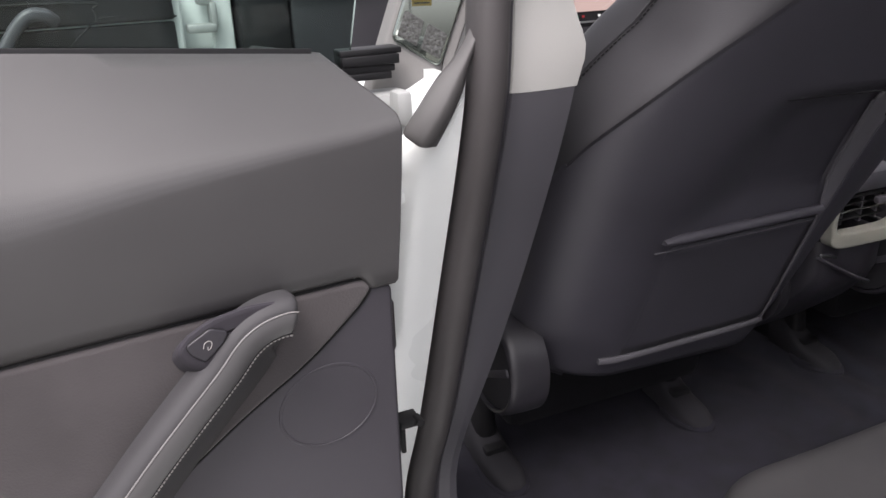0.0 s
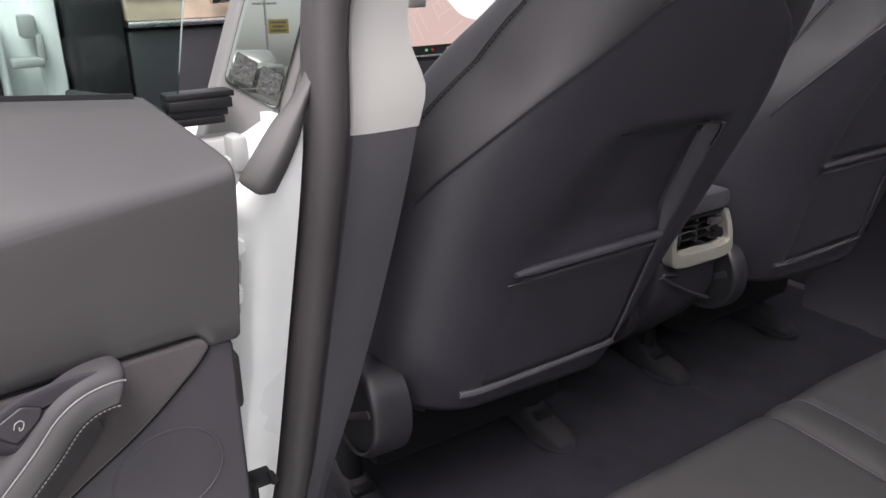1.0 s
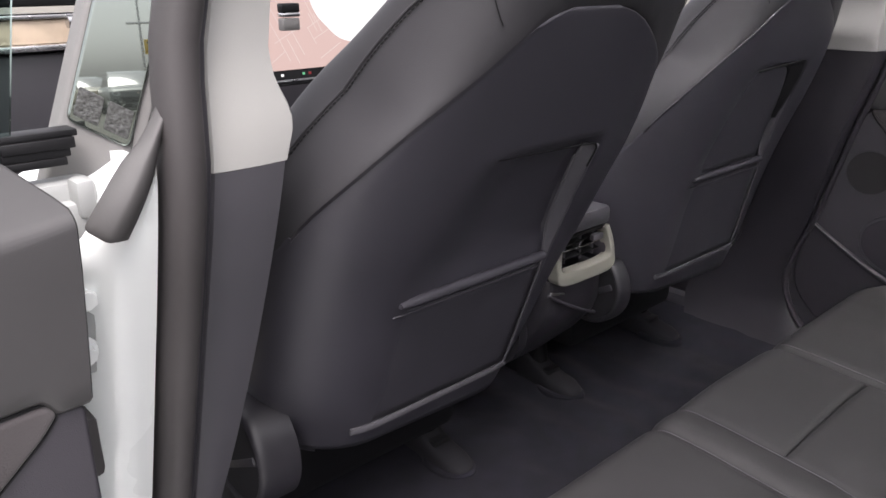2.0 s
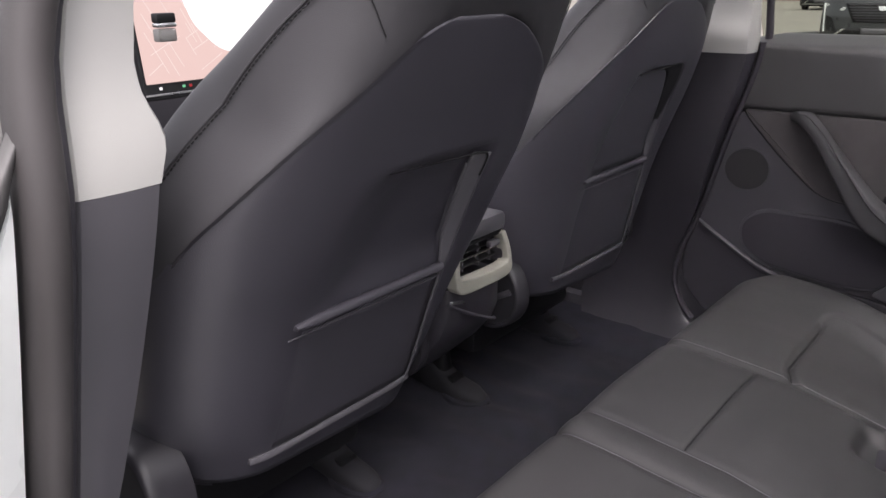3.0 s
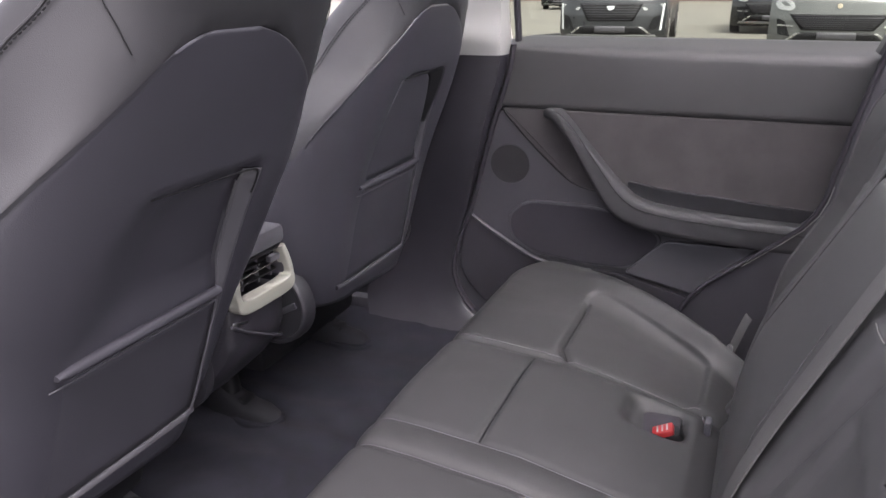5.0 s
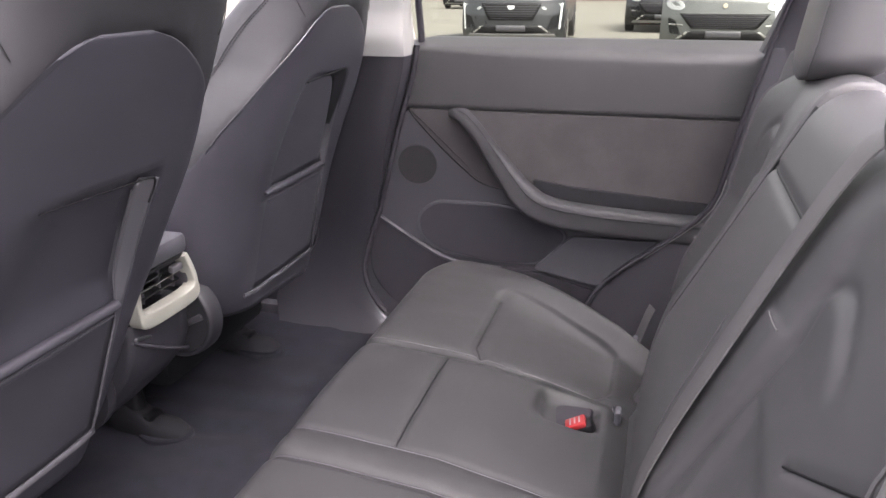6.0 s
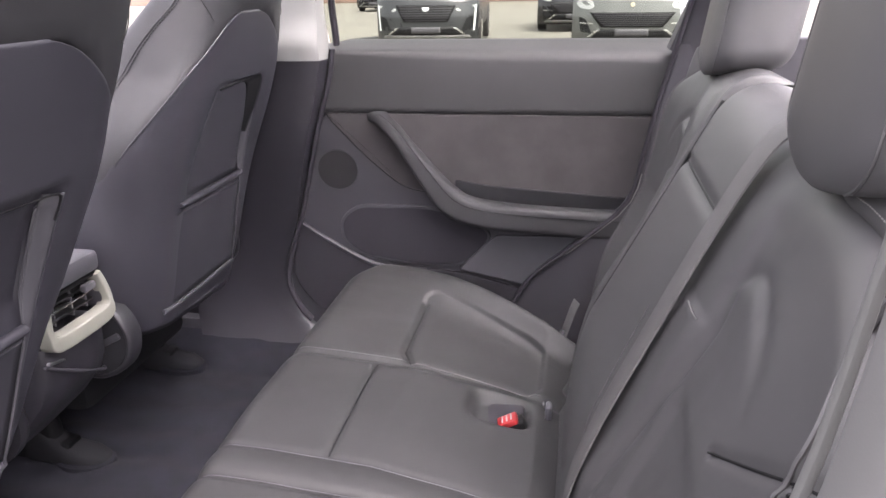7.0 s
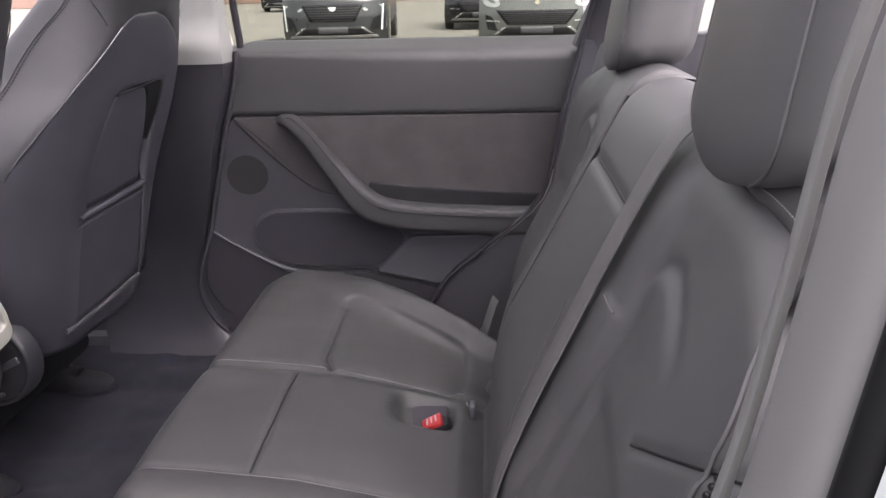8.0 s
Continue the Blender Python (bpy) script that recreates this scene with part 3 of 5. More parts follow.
def cushion_point(x, y):
    """Upper side of the bench cushion; past the front edge it rolls down."""
    ax, y0 = abs(x), y
    # the wheel arches take away the outer rear corners
    xo = smooth_table(-y, [(0.05, 0.60), (0.20, 0.585), (0.28, 0.555), (0.36, 0.505), (0.44, 0.44), (0.52, 0.37), (0.62, 0.33)])
    xs = math.copysign(ax if ax < 0.26 else 0.26 + (ax - 0.26) * (xo - 0.26) / (0.655 - 0.26), x)
    front = -0.084 - 0.10 * max(0, (ax - 0.50) / 0.16) ** 2
    z = 0.545 - 0.10 * max(0, (-0.30 - y)) - 0.09 * max(0, -0.12 - y) + 0.012 * math.cos((y + 0.25) * 5)
    # outer bolster
    rise = min(1, max(0, (-0.08 - y) / 0.34))
    z += 0.040 * math.exp(-((ax - 0.53) / 0.080) ** 2) * rise * rise * (3 - 2 * rise)
    z -= 0.030 * max(0, (ax - 0.60) / 0.05) ** 2
    # raised centre and its flanking valleys
    z += 0.006 * math.exp(-(x / 0.12) ** 4)
    z -= 0.007 * gauss(x - 0.145, 0.013) + 0.008 * gauss(x + 0.192, 0.008) + 0.003 * gauss(x + 0.132, 0.006)
    z += 0.003 * gauss(x + 0.163, 0.018)
    # seams
    if ax < 0.128:
        z -= 0.0035 * gauss(y + 0.242, 0.004)
    if 0.155 < x < 0.42:
        yy = cross_y(x)
        z -= 0.005 * gauss(y - yy, 0.005)
    if x > 0:  # sunk seat panel with rounded rear corners, inside the bolster
        xo2 = 0.435 + 0.17 * (y + 0.485)
        qx, qy = abs(x - (0.152 + xo2) / 2) - (xo2 - 0.152) / 2 + 0.035, abs(y + 0.384) - 0.113 + 0.035
        d = math.hypot(max(qx, 0.0), max(qy, 0.0)) + min(max(qx, qy), 0.0) - 0.035
        back = min(1.0, max(0.0, (-0.272 - y) / 0.2))
        z -= (0.003 + 0.008 * back * back) / (1 + math.exp(max(-40.0, min(40.0, d / 0.0022)))) + 0.0026 * gauss(d, 0.0035)
    elif 0.40 < ax < 0.45 and y < -0.19:
        z -= 0.006 * gauss(ax - 0.43 + 0.03 * (y + 0.3), 0.010) * min(1.0, (-0.19 - y) / 0.10)
    z += 0.0018 * noise.noise((x * 9, y * 9, 2.0)) + 0.0006 * noise.noise((x * 26, y * 20, 6.0))
    d = y - front + 0.03
    if d > 0:
        z -= 0.03 - math.sqrt(max(0, 0.03 ** 2 - min(d, 0.03) ** 2))
    if y > front:
        z -= (y - front) * 6
        y = front + 0.0 - (y - front) * 0.9
    if y < -0.50:
        z -= 0.3 * (-0.50 - y)
    # sunk well for the buckle
    z -= 0.020 / (1 + math.exp(((abs((x - 0.080) / 0.040) ** 4 + abs((y0 + 0.443) / 0.042) ** 4) ** 0.25 - 1) * 12))
    return Vector((xs, y, z)) + binv


bm = grid(cushion_point, spread((-0.655, 0.655, 330)), spread((-0.62, -0.15, 118), (-0.15, -0.055, 26)))
cush = part("cushion", bm, LEATHER_SEAT_SHADED, bench, "black leather bench cushion with seams", sharp=0)
for pts in ([(x, -0.242) for x in spread((-0.126, 0.126, 20))],
            [(x, cross_y(x)) for x in spread((0.160, 0.385, 24))]):
    part("seam", sweep([cushion_point(x, y) + Vector((0, 0, 0.0005)) for x, y in pts], oval(0.0016, 0.0014, 6), (0, 0, 1)), BLACK, cush)
for x in (-0.132, 0.158, -0.190):  # thin welt lines
    line = [cushion_point(x, y) + Vector((0, 0, 0.0004)) for y in spread((-0.50, -0.10, 60))]
    part("seam", sweep(line, oval(0.0007, 0.0007, 6), (0, 0, 1)), TRIM_GLOSS if x < 0 else LEATHER_REAR_LIT, cush)

BACK_Y, BACK_Z, BACK_L = -0.53, 0.50, 0.435


def back_put(x, z, n):
    # the foot of the backrest curves back behind the cushion
    n -= 0.045 * min(1.0, max(0.0, (0.64 - z) / 0.14)) ** 1.4
    lean = BACK_L + (0.07 if x > -0.184 else 0.0)
    k = math.hypot(1, lean)
    return Vector((x, BACK_Y - lean * (z - BACK_Z) + n / k, z + n * lean / k)) + binv


def cross_z(a):
    """Height of the slanted cross seam on the outer flank."""
    return 0.824 + 1.0 * (a - 0.448)


def outer_back(sx):
    def fn(x, z):
        a = abs(x)
        u = (a - 0.185) / 0.325
        n = 0.02 + 0.026 * max(0, (u - 0.50) / 0.50) ** 2.4 * (1 - max(0, (z - 0.85) / 0.2) ** 2) + 0.006 * max(0, (0.2 - u) / 0.2)
        # padded inset with an arched head that dies away downwards
        e = ((a - 0.364 - 0.18 * (0.90 - z)) / 0.048) ** 2 + (max(0, z - 0.846) / 0.046) ** 2
        fade = min(1.0, max(0.0, (z - 0.843) / 0.045)) * (1.5 if sx > 0 else 1.0)
        n += 0.0036 * fade / (1 + math.exp((e - 1) * 6)) - 0.0034 * fade * gauss(e - 1.35, 0.40)
        # the inner bolster, cut by a cross seam, and the fold beside it
        roll = math.exp(-((a - (0.262 + 0.10 * (z - 0.73))) / 0.042) ** 4)
        n += roll * (0.010 if z < 0.834 else 0.010 - 0.004 * min(1.0, (z - 0.834) / 0.003)) * min(1.0, max(0.0, (0.97 - z) / 0.05))
        n -= 0.006 * gauss(a - (0.318 + 0.22 * (z - 0.79)), 0.009) * min(1.0, max(0.0, (0.88 - z) / 0.04))
        # shallow step across the middle
        n -= 0.0055 / (1 + math.exp((z - 0.780 + 0.12 * (a - 0.40)) / 0.004)) * min(1.0, max(0.0, (a - 0.33) / 0.02))
        if a > 0.430 and sx < 0:
            n -= 0.0035 * gauss(z - cross_z(a), 0.0035)
        n += 0.0015 * noise.noise((x * 8, z * 8, 5)) + 0.0006 * noise.noise((x * 30, z * 18, 2))
        top = 1.005 - 0.06 * max(0, (u - 0.7) / 0.3) ** 2
        d = z - (top - 0.06)
        if d > 0:
            n -= 0.06 * (1 - math.sqrt(max(0, 1 - min(1, d / 0.06) ** 2)))
        if z > top:
            n -= (z - top) * 1.5
            z = top
        if sx > 0:  # the lower flank of the far backrest lies further back than its centre
            q = min(1.0, max(0.0, (0.93 - z) / 0.20)) * min(1.0, max(0.0, (a - 0.20) / 0.10))
            n -= 0.042 * q * q * (3 - 2 * q)
        if u < 0.04:
            n -= 0.03 * (1 - u / 0.04) ** 2
        if u > 0.93:
            n -= 0.055 * ((u - 0.93) / 0.07) ** 2
        # the lower flank reaches further out than the shoulder
        k = -0.02 if sx > 0 else smooth_table(z, [(0.46, 0.116), (0.88, 0.111), (0.94, 0.072), (1.0, 0.03), (1.12, 0.01)])
        return back_put(x + math.copysign(k * max(0.0, (a - 0.40) / 0.11), x), z, n)
    xs = spread((0.185, 0.51, 130))
    bm = grid(fn, [sx * x for x in xs], spread((0.46, 0.95, 120), (0.95, 1.12, 50)))
    ob = part("backrest", bm, LEATHER_REAR_LIT, bench, "black leather outer backrest with padded inset", sharp=0)
    if sx < 0:
        part("seam", sweep([fn(sx * a, cross_z(a)) + Vector((0, 0.0006, 0)) for a in spread((0.430, 0.503, 14))], oval(0.0011, 0.0011, 6), (0, 1, 0)), BLACK, ob)
        part("seam", sweep([fn(sx * a, 0.834) + Vector((0, 0.0008, 0)) for a in spread((0.266, 0.304, 10))], oval(0.0008, 0.0008, 6), (0, 1, 0)), TRIM_LIGHT, ob)
    edge = [fn(sx * p.x, p.y) + Vector((0, 0.001, 0.0005)) for p in catmull([(0.487, 0.50, 0), (0.489, 0.65, 0), (0.491, 0.80, 0), (0.4905, 0.87, 0), (0.489, 0.924, 0), (0.482, 0.952, 0), (0.471, 0.966, 0), (0.455, 0.973, 0), (0.43, 0.976, 0), (0.404, 0.976, 0), (0.36, 0.980, 0)], 10)]
    part("seam", sweep(edge, oval(0.0018, 0.0018, 6), (0, 1, 0)), LEATHER_REAR_LIT, ob)
    part("stitching", stitches([p + Vector((sx * 0.002, 0.0008, 0.006)) for p in edge[63:]], 0.0013, 0.0042, (0, 1, 0)), THREAD, ob, "pale stitching")

    def flap(t, v):
        p = edge[44 + int(t)]
        bulge = math.sin(v * math.pi * 0.6) * 0.006 - 0.006 * gauss(v - 0.55, 0.16) * gauss(t - 22, 9)
        return p + Vector((sx * 0.022 * v, -0.001 - 0.022 * v + 0.6 * bulge, -0.003 + 0.046 * v + bulge))
    thicken(part("shoulder", grid(flap, list(range(len(edge) - 44)), spread((0, 1, 14))), LEATHER_REAR_LIT, ob, "leather shoulder behind the stitched seam"), 0.004)
    cord = [fn(sx * 0.494, z) + Vector((sx * 0.0015, 0.001, 0)) for z in spread((0.55, 0.90, 40))]
    part("zip", stitches(cord, 0.0042, 0.0055, (0, 1, 0)), BLACK, ob, "black zip along the outer edge")
    return ob


outer_back(-1)
outer_back(1)


def centre_back(x, z):
    u = abs(x) / 0.183
    n = 0.035 - 0.024 * u ** 8
    n -= 0.006 * gauss(z - 0.872, 0.007)
    top = 1.0
    d = z - (top - 0.07)
    if d > 0:
        n -= 0.07 * (1 - math.sqrt(max(0, 1 - min(1, d / 0.07) ** 2)))
    if z > top:
        n -= (z - top) * 1.5
        z = top
    return back_put(x, z, n)


cb = part("centre_backrest", grid(centre_back, spread((-0.183, 0.183, 80)), spread((0.46, 0.95, 80), (0.95, 1.12, 40))), LEATHER_REAR_LIT, bench, "narrow black leather centre backrest", sharp=0)


part("seam", sweep([centre_back(x, 0.872) + Vector((0, 0.0006, 0)) for x in spread((-0.17, 0.172, 24))], oval(0.0017, 0.0017, 6), (0, 1, 0)), BLACK, cb)


part("seam", sweep([centre_back(-0.113 - 0.25 * (0.76 - z), z) + Vector((0, 0.0004, 0)) for z in spread((0.52, 0.76, 24))], oval(0.0010, 0.0010, 6), (0, 1, 0)), LEATHER_REAR_LIT, cb)
for x in (0.184,):
    part("seam", sweep([back_put(x, z, 0.022) for z in spread((0.52, 0.95, 30))], oval(0.0022, 0.0022, 8), (0, 1, 0)), BLACK, cb)


def headrest(cx, rise, w=0.125, zb=0.985, deep=0.064):
    o = back_put(cx, zb, -0.012) + Vector((0, 0.057 - deep, 0))

    def hull(t, a, grow=0.0):
        """t up, a round; the lower edge rises towards the rear and the corners hang lowest."""
        q = math.sin(min(1, t * 3.6 + 0.015) * math.pi / 2) ** 0.45 * math.cos(max(0, t - 0.8) / 0.2 * 1.4) ** 0.5
        c, s = math.cos(a), math.sin(a)
        x = (w * (1 - 0.10 * t) * q + grow) * math.copysign(abs(c) ** 0.58, c)
        y = (deep * (0.80 + 0.20 * q) + grow) * math.copysign(abs(s) ** 0.66, s)
        low = (1 - t) ** 2
        return o + Vector((x, y - 0.03 * t, 0.2 * t + low * (rise * (deep - y) - 0.016 * min(1.0, (abs(x) / w) ** 2))))
    bm = bmesh.new()
    rings(bm, [[hull(t, 2 * math.pi * i / 56) for i in range(56)] for t in spread((0, 0.28, 18), (0.28, 0.8, 8), (0.8, 1, 12))])
    rest = part("headrest", bm, LEATHER_REAR_LIT, bench, "black leather headrest", sharp=60)
    for a in (0.29 * math.pi, 0.71 * math.pi):
        part("seam", sweep([hull(t, a, 0.0004) for t in spread((0.06, 0.96, 30))], oval(0.0014, 0.0014, 6), (0, 1, 0)), LEATHER_REAR_LIT, rest)
    for px in (-0.055, 0.055):
        bm = bmesh.new()
        bmesh.ops.create_cone(bm, segments=14, radius1=0.007, radius2=0.007, depth=0.08, cap_ends=True, matrix=Matrix.Translation(o + Vector((px, -0.01, 0.0))))
        part("post", bm, METAL, rest, "steel headrest post")
    return rest


headrest(-0.371, 0.36, w=0.136)
headrest(0.375, 0.10, w=0.112, zb=0.978)

# ---------------------------------------------------------------- rear doors


def rear_door(name, put, label, near):
    """put(s, z, n): s back from the front edge, z up, n into the cabin."""
    door = thing(name, label, "car door", "rear doors", kind="structure", at=put(0, 0.3, -0.12))
    inv = Matrix.Translation(-Vector(put(0, 0.3, -0.12)))
    L = 0.86

    def add(nm, bm, material, lab="", parent=None, sharp=40):
        bm.transform(inv)
        return part(nm, bm, material, parent or door, lab, sharp=sharp)

    # metal frame behind the trim
    s0 = 0.0 if near else 0.03
    out = fillet([(s0, 0.33), (s0, 0.90), (0.03 + s0, 0.92), (L, 0.92), (L - 0.02, 0.60), (0.62, 0.33)], 0.03)
    add("door_shell", plate(out, put, -0.15, -0.008, 0.008), PAINT, "white painted door shell")
    # hard lower panel
    sf = -0.005 if near else -0.022
    foot = [(sf, 0.31)] if near else [(-0.15, 0.31), (-0.15, 0.46), (-0.10, 0.66), (-0.05, 0.79)]
    out = fillet([*foot, (sf, 0.834 if near else 0.832), (0.020, 0.836 if near else 0.834), (0.034 if near else 0.04, 0.847), (L - 0.02, 0.846), (L - 0.05, 0.60), (0.60, 0.31)], [*([0.02] * len(foot)), 0.006, 0.004, 0.004, 0.02, 0.05, 0.05])
    add("lower_panel", plate(out, put, -0.008, 0.004, 0.004), TRIM, "dark grey hard plastic lower panel")
    # upper padded rail with a shelf towards the glass

    def rail_profile(s):
        if near:
            lift = 0.011 + 0.083 * min(s, 0.4)
            zc = smooth_table(s, [(0, 0.967), (0.036, 0.963), (0.13, 0.957), (0.21, 0.951), (0.29, 0.944), (0.86, 0.93)])
            dip = -0.013 / (1 + math.exp((s - 0.030) * 500))
        else:
            lift, dip = 0.0, 0.0
            zc = smooth_table(s, [(0, 0.982), (0.2, 0.978), (0.86, 0.972)])
        rr = smooth_table(s, [(0, 0.008), (0.15, 0.012), (0.35, 0.020), (0.86, 0.022)])
        a, b, c = Vector((0.0115, zc - rr)), Vector((0.0115, zc)), Vector((-0.066, 1.0 + lift))
        c2 = b + (c - b).normalized() * rr * 1.3
        arc = [(a * (1 - t) ** 2 + b * 2 * t * (1 - t) + c2 * t * t)[:] for t in [i / 6 for i in range(7)]]
        return [(0.001, 0.8475 + dip), (0.005, 0.8478 + dip), (0.009, 0.852 + dip), (0.0105, 0.88), *arc, ((c2 + c) / 2)[:], c[:], (-0.070, 0.998 + lift), (-0.072, 0.98 + lift)]

    def rail(u, v):
        prof = rail_profile(L * u)
        i = min(int(v), len(prof) - 2)
        t = v - i
        n, z = prof[i][0] * (1 - t) + prof[i + 1][0] * t, prof[i][1] * (1 - t) + prof[i + 1][1] * t
        # the front end is cut back towards the glass
        cut = -0.018 + 0.034 * max(0.0, -n / 0.066) + 0.09 * max(0.0, 0.95 - z) if near else -0.018 + 0.097 * max(0.0, -n / 0.066) ** 0.9
        return put(cut + (L - cut) * u, z, n)

    bm = grid(rail, spread((0, 0.06, 10), (0.06, 1, 50)), spread((0, 14, 42)))
    add("upper_rail", bm, VINYL, "grey vinyl upper door rail", sharp=70)
    bm = bmesh.new()
    prof = [rail(0, v) for v in spread((0, 14, 42))]
    fwd, deep = Vector(put(-1, 0, 0)) - Vector(put(0, 0, 0)), Vector(put(0, 0, -1)) - Vector(put(0, 0, 0))
    rings(bm, [prof, [p + fwd * 0.002 + deep * 0.002 for p in prof], [p + fwd * 0.0025 + deep * 0.006 for p in prof], [p - fwd * 0.03 + deep * 0.09 for p in prof]], closed=False, caps=False)
    add("rail_end", bm, VINYL, "", sharp=50)

    # cloth insert
    front = [(0.028, 0.8462), (0.042, 0.826), (0.118, 0.747), (0.195, 0.684), (0.235, 0.672)]
    if near:
        front = [(0.024, 0.845), (0.017, 0.836), (0.030, 0.823), (0.081, 0.787), (0.142, 0.758), (0.22, 0.712)]
    ins = fillet([(L - 0.06, 0.635), (L - 0.03, 0.8455 if near else 0.8468), *front, (0.30, 0.672), (0.48, 0.645)], [0.05, 0.01, *([0.006, 0.006, 0.012] if near else [0.014, 0.01]), 0.05, 0.04, 0.02, 0.03, 0.03])
    add("insert", plate(ins, put, 0.001, 0.0075, 0.004), SUEDE, "brownish grey suede insert")
    up = Vector(put(0, 0, 1)) - Vector(put(0, 0, 0))
    nrm = up.normalized()
    rim = inset(ins, -0.0012)
    add("insert_seam", sweep([put(a, b, 0.0045) for a, b in rim + rim[:1]], oval(0.0010, 0.0012, 6), up), BLACK)
    add("rail_seam", sweep([put(a, 0.847, 0.0045) for a in spread((0.034, L - 0.03, 20))], oval(0.0007, 0.0010, 6), up), BLACK)
    # pull handle that turns into the armrest
    if near:
        line = [(0.099, 0.846, 0), (0.110, 0.848, 0), (0.129, 0.8455, 0), (0.1465, 0.8365, 0), (0.166, 0.818, 0), (0.1925, 0.7955, 0), (0.2265, 0.766, 0), (0.29, 0.708, 0), (0.35, 0.665, 0), (0.43, 0.640, 0), (0.60, 0.63, 0), (0.76, 0.625, 0)]
    else:
        line = [(0.148, 0.841, 0.010), (0.160, 0.838, 0.022), (0.176, 0.826, 0.028), (0.198, 0.803, 0.030), (0.232, 0.758, 0.032), (0.272, 0.706, 0.034), (0.305, 0.668, 0.036), (0.345, 0.643, 0.037), (0.41, 0.630, 0.037), (0.52, 0.622, 0.036), (0.66, 0.617, 0.032), (0.76, 0.614, 0.02)]
    line = catmull([put(*p) for p in line], 8)
    if near:
        down = []
        for i, p in enumerate(line):
            t = (line[min(i + 1, len(line) - 1)] - line[max(i - 1, 0)]).normalized()
            d = t.cross(nrm)
            down.append(d if d.z < 0 else -d)

        def lay(sec):
            b2 = bmesh.new()
            rings(b2, [[p + d * a * (1 - max(0.0, 1 - i / 6) ** 2.2) ** 0.5 + nrm * (n * (0.72 + 0.28 * (1 - max(0.0, 1 - i / 6) ** 2) ** 0.5)) for a, n in sec(min(1.0, i / 18))] for i, (p, d) in enumerate(zip(line, down))])
            return b2
        add("armrest_top", lay(lambda k: [(0.001, 0.012), (-0.013, 0.020), (-0.0145, 0.034), (-0.0128, 0.0400), (-0.0092, 0.0434), (-0.0056, 0.0452), (0.0, 0.0440), (0.004, 0.030), (0.004, 0.012)]), DARK_LEATHER, "dark leather upper side of the handle")
        add("seam", sweep([p - d * 0.0056 + nrm * 0.0456 for p, d in zip(line[3:-3], down[3:-3])], oval(0.0006, 0.0006, 6), nrm), REAR_TRIM)
        add("armrest", lay(lambda k: [(0.001, 0.030), (-0.0050, 0.040), (-0.0056, 0.0440), (-0.0046, 0.0458), (-0.002, 0.0466), (0.003, 0.0468), (0.0095, 0.0448), (0.0118, 0.0430), (0.0122, 0.0405), (0.0105, 0.036), (0.004, 0.012)]), ARMREST, "grey leather pull handle and armrest")
        add("armrest_side", lay(lambda k: [(0.0, 0.012), (0.008, 0.036), (0.0118, 0.0415), (0.0136, 0.0412), (0.016 + 0.002 * k, 0.036), (0.020 + 0.008 * k, 0.026), (0.026 + 0.018 * k, 0.0125), (0.028 + 0.021 * k, 0.004), (0.0, 0.004)]), DARK_LEATHER, "dark leather side of the handle")
        add("stitching", stitches([p + d * 0.0140 + nrm * 0.0412 for p, d in zip(line[3:-3], down[3:-3])], 0.0019, 0.0031, nrm), THREAD, "pale stitching")
        add("seam", sweep([p + d * 0.0124 + nrm * 0.0420 for p, d in zip(line[3:-3], down[3:-3])], oval(0.0007, 0.0009, 6), nrm), BLACK)
    else:
        def prof(t):
            k = min(1, t * 12 + 0.5)
            return [(x * k, y) for x, y in oval(0.0130 + 0.017 * min(1, max(0, t - 0.30) * 4), 0.026, 24, 0.5)]
        add("armrest", sweep(line, prof, up), DARK_LEATHER, "dark leather pull handle and armrest")
        off = []
        for i, p in enumerate(line):
            t = (line[min(i + 1, len(line) - 1)] - line[max(i - 1, 0)]).normalized()
            off.append(p - t.cross(nrm) * 0.014 + nrm * 0.028)
        add("seam", sweep([p - nrm * 0.0006 for p in off[4:-3]], oval(0.0011, 0.0011, 6), nrm), BLACK)
    # shade in the gap behind the armrest, drawn as a flat black plate
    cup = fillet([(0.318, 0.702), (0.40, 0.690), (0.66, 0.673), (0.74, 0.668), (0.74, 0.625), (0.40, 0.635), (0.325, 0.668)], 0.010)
    add("armrest_gap_shade", plate(cup, put, 0.006, 0.012, 0.003), MATT_BLACK, "flat black plate for the shade behind the armrest")
    # switch block at the handle's head
    if near:
        sw = fillet([(0.0985, 0.856), (0.107, 0.8625), (0.138, 0.8655), (0.169, 0.862), (0.190, 0.853), (0.1975, 0.843), (0.190, 0.829), (0.165, 0.817), (0.120, 0.838)], [0.003, 0.006, 0.01, 0.01, 0.01, 0.008, 0.008, 0.01, 0.01])
        add("switch_block", plate(sw, lambda a, b, n: put(a, b - (0.040 - n) * 0.62, n), 0.006, 0.040, 0.005), CLOTH, "dark leather switch block")
    # loudspeaker
    c, rs, rz = ((0.066, 0.741), 0.048, 0.0365) if near else ((0.048, 0.716), 0.048, 0.046)
    ring = [(c[0] + rs * math.cos(a), c[1] + rz * math.sin(a)) for a in [2 * math.pi * i / 40 for i in range(40)]]
    add("speaker_rim", sweep([put(a, b, 0.0040) for a, b in ring + ring[:1]], oval(0.0013, 0.0010, 8) if near else oval(0.0009, 0.0007, 8), up), TRIM, "")
    add("speaker_grille", plate(inset(ring, 0.001), put, 0.002, 0.0044, 0.001), TRIM if near else GRILLE, "round perforated speaker grille")
    # door pocket
    pk = fillet([(0.045, 0.60), (0.09, 0.637), (0.29, 0.640), (0.42, 0.578), (0.34, 0.495), (0.24, 0.490), (0.10, 0.508), (0.05, 0.545)], [0.05, 0.05, 0.08, 0.05, 0.03, 0.04, 0.08, 0.04])
